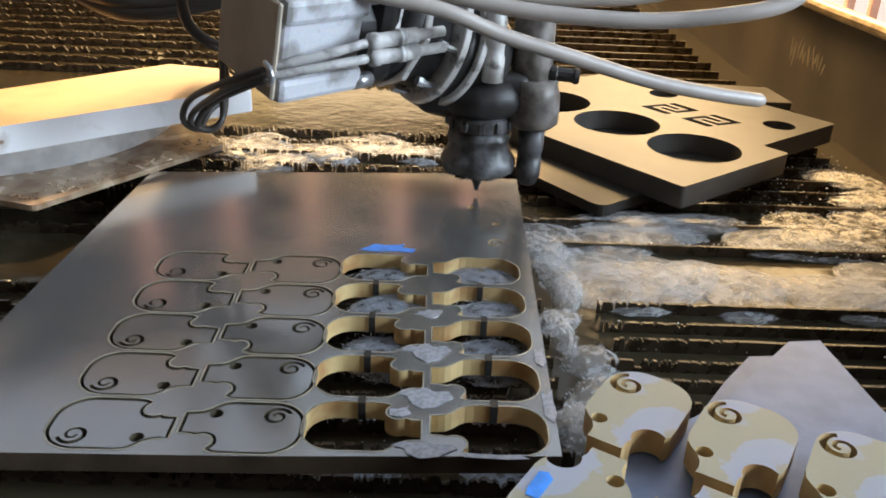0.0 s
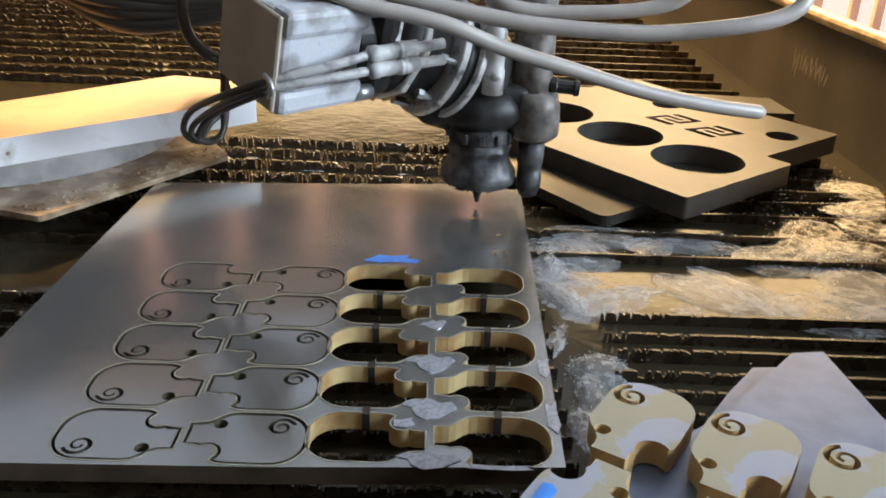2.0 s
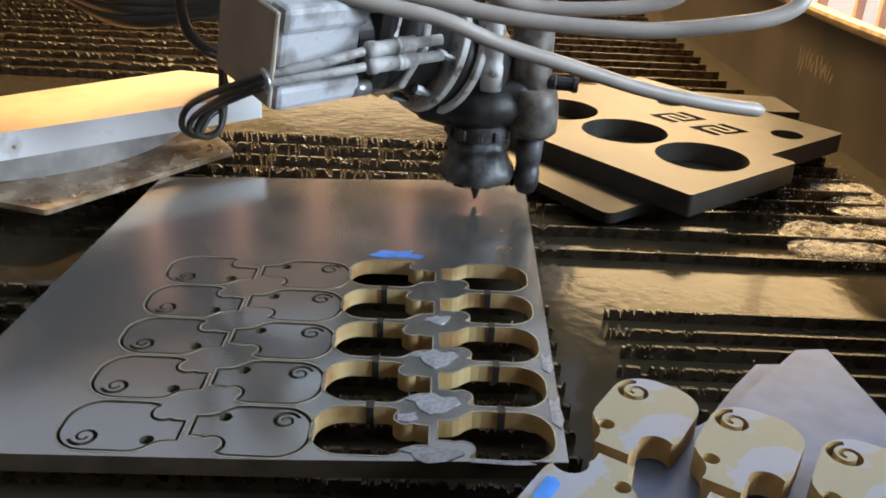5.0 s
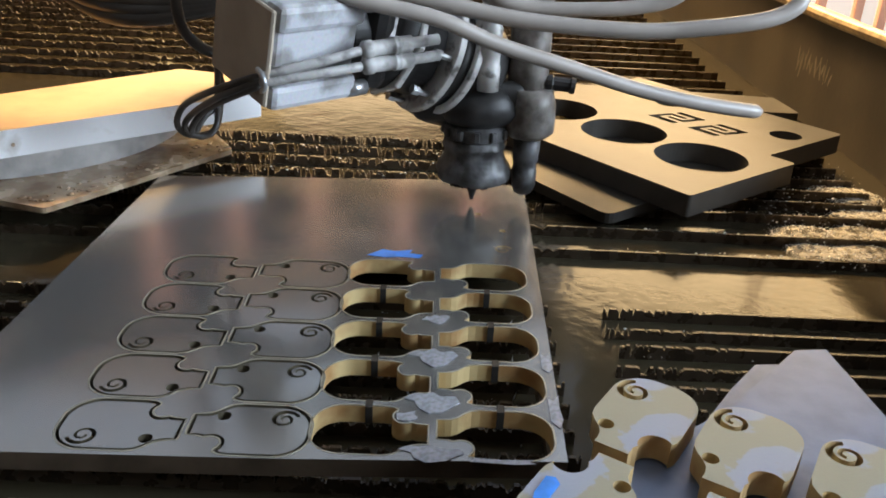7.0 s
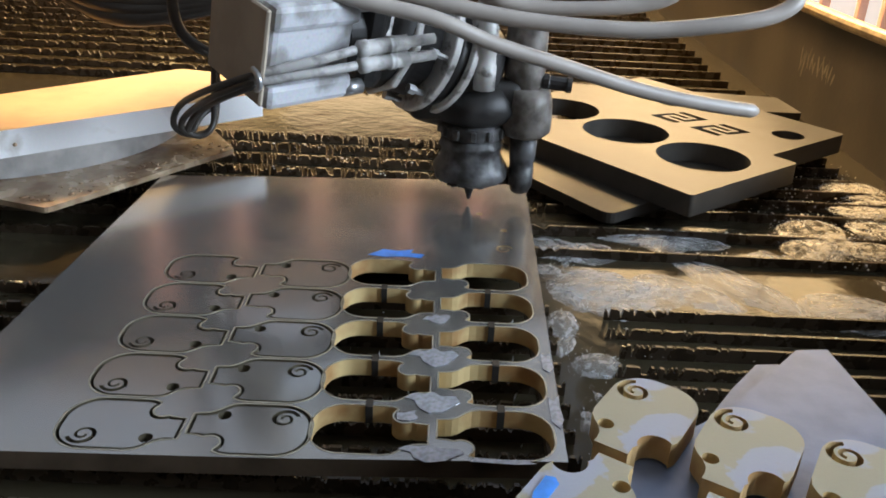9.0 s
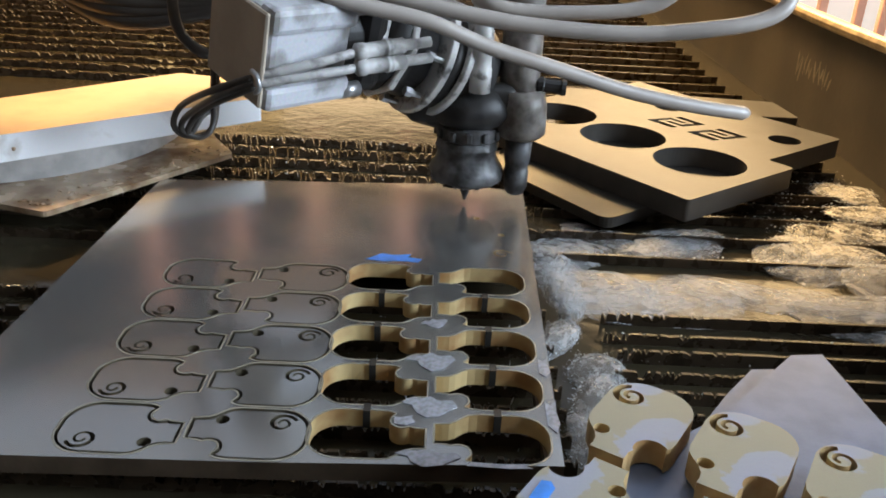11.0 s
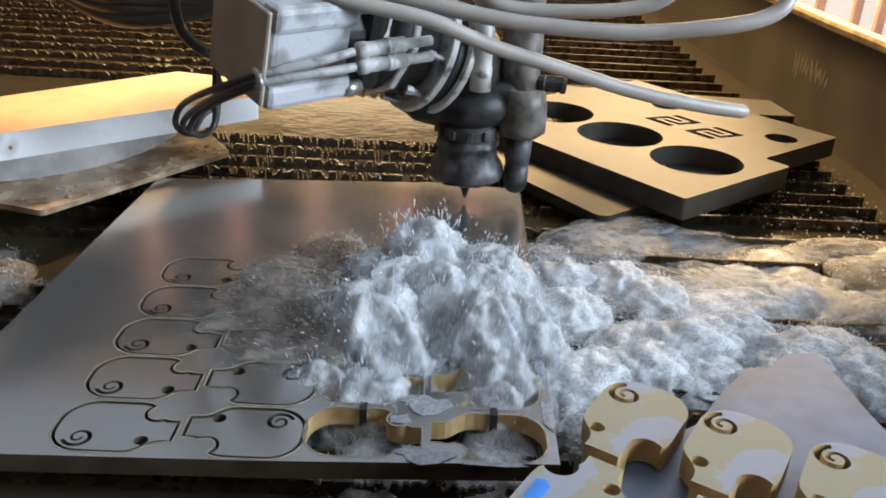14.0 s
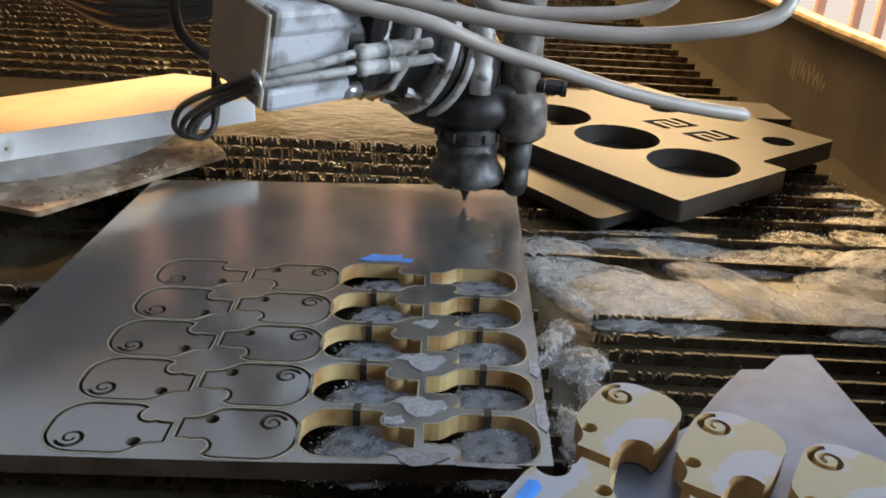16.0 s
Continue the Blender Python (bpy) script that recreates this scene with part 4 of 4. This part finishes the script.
def bursts():
    rnd = random.Random(11)
    # heaps well up through the pockets, the far rows first, merge, and sink back
    heaps = []
    for row in range(5):
        for side, x in enumerate((0.144, 0.200)):
            y, s = 0.0148 + 0.0386 * row, 13.25 + 0.20 * (4 - row) + 0.03 * side
            heaps.append((x + rnd.uniform(-0.006, 0.006), y + rnd.uniform(-0.005, 0.005), s, (0.020, 0.038, 0.046, 0.040, 0.027)[row] * rnd.uniform(0.85, 1.1), (0.030, 0.036, 0.038, 0.036, 0.032)[row] * (1.0 if side == 0 else 0.8), 0.026, 14.62 + 0.05 * (4 - row)))
    # the two great domes in the middle, the crest behind them, and lumps between
    heaps += [(0.150, 0.088, 13.80, 0.062, 0.046, 0.042, 14.60), (0.203, 0.066, 13.85, 0.052, 0.030, 0.040, 14.68), (0.163, 0.165, 13.62, 0.052, 0.034, 0.030, 14.56), (0.172, 0.120, 13.7, 0.055, 0.034, 0.034, 14.6), (0.112, 0.120, 13.75, 0.036, 0.032, 0.030, 14.6), (0.118, 0.060, 13.85, 0.034, 0.030, 0.028, 14.64), (0.205, 0.150, 13.6, 0.040, 0.028, 0.030, 14.58), (0.216, 0.105, 13.7, 0.042, 0.024, 0.034, 14.64)]
    for k, (x, y, s, top, rx, ry, end) in enumerate(heaps):
        ob = froth("foam_burst", rx, ry, top, 20 + k, 420)
        low, r = -top - 0.03, rnd.uniform(-20, 20)
        tip, way = rnd.uniform(-8, 8), rnd.uniform(-0.004, 0.002)
        put(ob, [
            (0.0, pose(x, y, low, 0, 0, r)), (13.0, pose(x, y, low, 0, 0, r)), (s, pose(x, y, -top - 0.010, 0, 0, r)), (s + 0.22, pose(x, y - 0.001, -0.45 * top - 0.008, tip, 0, r + 12)),
            (min(s + 0.60, 14.38), pose(x + 0.3 * way, y - 0.003, -0.006, tip, tip, r + 30)), (14.45, pose(x + way, y - 0.004, -0.004, 0, -tip, r + 48)), (end, pose(x + way, y - 0.002, -0.36 * top - 0.006, 0, 0, r + 62)), (end + 0.22, pose(x, y, -0.76 * top - 0.008, 0, 0, r + 74)), (15.2, pose(x, y, -top - 0.012, 0, 0, r + 84)), (16.0, pose(x, y, low, 0, 0, r + 90)),
        ])
    for row in range(5):
        for side, x in enumerate((0.144, 0.200)):
            y = 0.0148 + 0.0386 * row
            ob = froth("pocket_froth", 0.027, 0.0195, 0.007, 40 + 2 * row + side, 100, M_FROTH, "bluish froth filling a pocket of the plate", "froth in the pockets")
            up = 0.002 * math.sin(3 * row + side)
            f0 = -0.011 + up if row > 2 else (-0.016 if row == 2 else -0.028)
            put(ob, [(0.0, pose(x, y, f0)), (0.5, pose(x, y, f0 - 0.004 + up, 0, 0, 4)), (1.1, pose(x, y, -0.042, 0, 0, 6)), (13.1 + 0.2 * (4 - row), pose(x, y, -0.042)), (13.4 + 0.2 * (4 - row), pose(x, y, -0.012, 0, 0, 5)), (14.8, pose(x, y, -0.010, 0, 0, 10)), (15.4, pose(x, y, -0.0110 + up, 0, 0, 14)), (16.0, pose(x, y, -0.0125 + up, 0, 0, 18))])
    # rolling foam that sweeps over the plate towards -x and runs off
    for k in range(34):
        col, y = k % 4, 0.010 + 0.027 * (k // 4) + rnd.uniform(-0.008, 0.008)
        x1 = 0.100 - 0.043 * col + rnd.uniform(-0.012, 0.012)
        h = (0.017, 0.015, 0.012, 0.010)[col] * rnd.uniform(0.75, 1.25) * (1.0 if y < 0.17 else 0.7)
        ob = froth("foam_sweep", rnd.uniform(0.028, 0.042), rnd.uniform(0.020, 0.030), h, 60 + k, 70, M_VEIL, "thin silty foam sweeping over the plate")
        s = 13.62 + 0.10 * col + (5.0 * (0.11 - y) if y < 0.11 else 2.0 * (y - 0.11))
        fall = rnd.uniform(14.74, 15.02) - 0.02 * col - (0.08 if y < 0.05 else 0.0)
        put(ob, [
            (0.0, pose(0.12, y, -0.05)), (s, pose(0.12, y, -0.05)), (s + 0.18, pose(0.6 * x1 + 0.05, y, -0.5 * h, 0, 0, 10)), (s + 0.38, pose(x1 + 0.012, y - 0.003, -0.1 * h, 0, 0, 20)),
            (14.6, pose(x1 - 0.004, y - 0.006, -0.1 * h, 0, 0, 30)), (fall, pose(x1 - 0.008, y - 0.008, -0.55 * h, 0, 0, 38)), (fall + 0.2, pose(x1 - 0.008, y - 0.010, -1.3 * h, 0, 0, 42)), (15.5, pose(x1 - 0.008, y, -0.05, 0, 0, 44)), (16.0, pose(x1, y, -0.05, 0, 0, 44)),
        ])
    # water that spills over the near edge of the plate
    for k in range(9):
        x, h = 0.128 + 0.0125 * k + rnd.uniform(-0.003, 0.003), rnd.uniform(0.009, 0.014)
        ob = froth("foam_spill", 0.010, 0.008, h, 400 + k, 420, label="white water spilling over the edge of the plate")
        s = 14.12 + 0.02 * rnd.random()
        put(ob, [(0.0, pose(x, 0.004, -0.05)), (s, pose(x, 0.004, -0.04)), (s + 0.2, pose(x, -0.001, -0.010, 0, 0, 10)), (14.4, pose(x, -0.007, -0.008, 0, 0, 20)), (14.62, pose(x, -0.0115, -0.018, 0, 0, 30)), (14.85, pose(x, -0.012, -0.05, 0, 0, 40)), (16.0, pose(x, -0.012, -0.06, 0, 0, 40))])


bursts()


def side_waves():
    """Heaps of foam that surge out beside the plate in the burst and fall back."""
    rnd = random.Random(21)
    for k in range(18):
        x, y = 0.25 + 0.026 * (k % 6) + rnd.uniform(-0.006, 0.006), (0.20, 0.150, 0.105)[k // 6] + rnd.uniform(-0.02, 0.02) - 0.004 * (k % 6)
        h = rnd.uniform(0.016, 0.026)
        ob = froth("foam_wave", rnd.uniform(0.026, 0.04), rnd.uniform(0.02, 0.03), h, 140 + k, 260, M_SURGE, "surge of white foam beside the plate")
        s, low = 13.18 + 0.05 * (k % 6), WATER_Z - h * 1.35
        out = 0.012 + 0.006 * (k % 6)
        put(ob, [(0.0, pose(x, y, low)), (s, pose(x, y, low)), (s + 0.3, pose(x + 0.3 * out, y, WATER_Z - 0.5 * h, 0, 0, 10)), (14.1, pose(x + 0.6 * out, y - 0.003, WATER_Z - 0.1 * h, 0, 0, 22)), (14.42, pose(x + out, y - 0.004, WATER_Z - 0.25 * h, 0, 0, 32)), (14.7, pose(x + out, y, WATER_Z - (0.55 if y > 0.17 else 0.8) * h, 0, 0, 38)), (15.1, pose(x + out, y, WATER_Z - (0.8 if y > 0.17 else 1.1) * h, 0, 0, 42)), (15.6, pose(x + out, y, low, 0, 0, 44)), (16.0, pose(x + out, y, low, 0, 0, 44))])


side_waves()


def far_waves():
    """The surge as it spreads over the open water and round the far end of the plate."""
    rnd = random.Random(33)
    spots = [(0.375 + 0.032 * (k % 6) + rnd.uniform(-0.01, 0.01), 0.20 + 0.036 * (k // 6) + rnd.uniform(-0.008, 0.008)) for k in range(18)]
    spots = [(x, y) for x, y in spots if y < 0.30 - 0.75 * (0.43 - x) or x > 0.46] + [(-0.10, 0.19), (-0.12, 0.215), (-0.14, 0.235), (-0.09, 0.165)]
    for k, (x, y) in enumerate(spots):
        h = rnd.uniform(0.014, 0.022)
        ob = froth("foam_wave", rnd.uniform(0.026, 0.036), rnd.uniform(0.018, 0.026), h, 240 + k, 110, M_SURGE if x > 0 else M_VEIL, "surge of white foam spreading over the open water")
        s, low = 13.6 + 0.05 * (k % 5), WATER_Z - h * 1.4
        out = 0.014 if x > 0 else -0.014
        put(ob, [(0.0, pose(x, y, low)), (s, pose(x, y, low)), (s + 0.35, pose(x + 0.4 * out, y, WATER_Z - 0.45 * h, 0, 0, 10)), (14.3, pose(x + 0.7 * out, y, WATER_Z - 0.05 * h, 0, 0, 20)), (14.9, pose(x + out, y, WATER_Z - 0.15 * h, 0, 0, 30)), (15.5, pose(x + out, y, WATER_Z - (0.85 if x > 0 else 1.2) * h, 0, 0, 38)), (16.0, pose(x + out, y, WATER_Z - (1.2 if x > 0 else 1.4) * h, 0, 0, 42))])


far_waves()


def side_foam():
    """Foam that wells up beside the plate and drifts away over the open water."""
    rnd = random.Random(5)
    level = ((0.0, 1.0), (0.3, 0.6), (0.55, 0.25), (1.0, 0.6), (1.5, 0.45), (2.0, 0.7), (2.5, 0.3), (3.0, 0.0), (4.2, -0.1), (6.3, 0.1), (7.0, 0.15), (8.0, 0.25), (9.0, 0.6), (10.2, 0.9), (11.4, 1.0), (12.0, 0.7), (12.5, 0.3), (13.1, 0.3), (13.5, 1.15), (14.1, 1.5), (14.6, 1.35), (15.0, 1.1), (15.5, 1.0), (16.0, 0.9))
    for k in range(34):
        beside = k % 3 == 0
        x = rnd.uniform(0.236, 0.258) if beside else 0.26 + 0.27 * rnd.random() ** 1.3
        y = rnd.uniform(0.03, 0.26) if beside else rnd.uniform(0.168, 0.30)
        h = rnd.uniform(0.005, 0.008) if beside else rnd.uniform(0.005, 0.009)
        rx = rnd.uniform(0.006, 0.011) if beside else rnd.uniform(0.040, 0.070)
        ob = froth("foam_patch", rx, rnd.uniform(0.013, 0.021) * (1.6 if beside else 1.0), h, 100 + k, 0 if k % 3 else 90, M_MIST, "drifting patch of white foam on the tank water", "foam on the water")
        rows = []
        for t, f in level:
            f *= rnd.uniform(0.55, 1.25)
            z = WATER_Z - h * 1.5 + h * 1.6 * min(f, 1.6)
            drift = 0.012 * math.sin(t * 2.1 + k) + (0.02 if f > 1 and not beside else 0)
            rows.append((t, pose(x + drift * (0.3 if beside else 1), y + 0.004 * math.sin(t * 1.7 + 2 * k), z, 0, 0, 25 * math.sin(t * 0.9 + k))))
        put(ob, rows)


side_foam()


def golden_froth():
    """Thin froth lying over the slats beside the bored plate, washed away by the burst."""
    rnd = random.Random(8)
    for k in range(12):
        x, y = 0.445 + 0.019 * (k % 5) + rnd.uniform(-0.008, 0.008), 0.27 + 0.045 * (k // 3) + rnd.uniform(-0.01, 0.01)
        if x < 0.40 + 0.8 * (y - 0.25):
            x += 0.06
        x = min(x, 0.525)
        ob = froth("foam_patch", rnd.uniform(0.022, 0.036), rnd.uniform(0.012, 0.02), 0.004, 300 + k, 120, M_THIN, "thin glittering froth washing over the slats", "foam on the water")
        z = SLAT_Z - 0.0015
        put(ob, [(t, pose(x + 0.006 * math.sin(t * 1.9 + k), y + 0.003 * math.sin(t * 1.3 + 2 * k), z - 0.0025 * rnd.random() - d, 0, 0, 25 * math.sin(0.8 * t + k))) for t, d in ((0.0, 0), (0.8, 0), (1.6, 0), (2.4, 0), (3.4, 0.001), (4.2, 0.002), (6.3, 0.004), (7.4, 0.005), (8.6, 0.003), (9.2, 0.001), (10.2, 0), (11.3, 0), (12.2, 0), (13.0, 0.002), (13.8, 0.008), (14.8, 0.012), (15.4, 0.008), (16.0, 0.004))])


golden_froth()


def back_foam():
    """Foam left drifting on the open water behind the plate at first."""
    rnd = random.Random(17)
    for k in range(9):
        x, y, h = -0.01 + 0.021 * k, 0.43 + rnd.uniform(-0.03, 0.04), rnd.uniform(0.007, 0.010)
        ob = froth("foam_patch", rnd.uniform(0.030, 0.045), rnd.uniform(0.014, 0.022), h, 330 + k, 0, M_MIST, "thin foam drifting on the water behind the plate", "foam on the water")
        put(ob, [(t, pose(x - 0.008 * t, y + 0.004 * math.sin(t + k), SLAT_Z - 0.006 - d, 0, 0, 12 * t)) for t, d in ((0.0, 0.002), (0.6, 0.004), (1.2, 0.006), (2.0, 0.010), (2.8, 0.014))] + [(3.6, pose(x - 0.024, y, -0.05, 0, 0, 36)), (16.0, pose(x - 0.024, y, -0.05, 0, 0, 36))])


back_foam()


def puddles():
    """Thin water lying on the webs between the pockets and along the plate's edge."""
    star = ((-1.0, 0.35), (-0.55, 0.15), (-0.45, -0.45), (-0.05, -1.0), (0.45, -0.75), (0.75, -0.2), (1.0, 0.15), (0.85, 0.7), (0.35, 0.6), (0.1, 1.0), (-0.3, 0.75), (-0.6, 0.8))
    strip = ((-1.0, -0.6), (0.2, -1.0), (1.0, -0.5), (0.7, 0.3), (0.9, 1.0), (-0.1, 0.6), (-0.9, 0.9))
    for k, (x, y, rx, ry, form, turn) in enumerate(((0.166, 0.0355, 0.0135, 0.0085, star, 0), (0.1665, 0.0745, 0.0125, 0.0085, star, 6), (0.166, -0.0015, 0.0145, 0.0060, star, 0), (0.1555, 0.0245, 0.0050, 0.0036, strip, 10), (0.2232, 0.033, 0.0030, 0.013, strip, 0), (0.2232, 0.074, 0.0028, 0.009, strip, 0), (0.198, -0.0045, 0.014, 0.0018, strip, 0), (0.1675, 0.1135, 0.008, 0.005, star, 20))):
        loop = rounded([(u * rx, v * ry) for u, v in form], 0.12 * min(rx, ry), 3)
        loop = [(u * (1 + 0.10 * noise.noise(Vector((u * 900, v * 900, k)))), v * (1 + 0.14 * noise.noise(Vector((u * 900, v * 900, k + 9))))) for u, v in loop]
        ob = link_mesh("puddle", cut_mesh("puddle", [loop], 0.0002, 0.0005, M_PUDDLE, M_PUDDLE), None, None, "", pose(x, y, 0, 0, 0, turn))
        tagged(ob, "aerated puddle on the plate with its white reflection in the colour", "puddle", "puddles on the plate")


puddles()


def wet_drops():
    """Pale drops on the slats and loose specks between them, which stand for glints."""
    rng = np.random.default_rng(3)
    spots = []
    for y in (0.252, 0.2905, 0.335, 0.364, 0.393, 0.422):
        spots += [(x, y + rng.uniform(-0.0015, 0.0015), SLAT_Z + 0.0002) for x in rng.uniform(0.30, 0.53, 46)]
    for y in (0.335, 0.364, 0.393, 0.422, 0.455, 0.4865):
        spots += [(x, y - 0.0018, SLAT_Z - rng.uniform(0.0, 0.004)) for x in rng.uniform(-0.04, 0.20, 40)]
    for y in (0.11, 0.14, 0.05, 0.08):
        spots += [(x, y, SLAT_Z + 0.0001) for x in rng.uniform(0.27, 0.50, 14)]
    # loose pale specks above the water paint its glitter
    spots += [(rng.uniform(0.42, 0.54), rng.uniform(0.24, 0.50), SLAT_Z - rng.uniform(0, 0.007)) for k in range(700)]
    verts, faces = [], []
    for x, y, z in spots:
        s = 0.0005 * (0.4 + 1.6 * rng.random() ** 2)
        n = len(verts)
        verts += [(x + o[0] * s * rng.uniform(0.8, 1.8), y + o[1] * s, z + o[2] * s * 0.8) for o in OCTA]
        faces += [tuple(n + i for i in f) for f in OCTA_F]
    me = bpy.data.meshes.new("wet_drops")
    me.from_pydata(verts, [], faces)
    for p in me.polygons:
        p.use_smooth = True
    tagged(link_mesh("water_drops", me, M_GLINT), "pale drops and specks painted as glints on the slats and water", "water drops", kind="stuff")


wet_drops()


def motions():
    walk(HEAD, [(t, pose(HEAD_AT[0] + x, HEAD_AT[1] + y, HEAD_AT[2])) for t, x, y in HEAD_ROWS])
    for ob, rows in FOAM:
        walk(ob, rows)


motions()
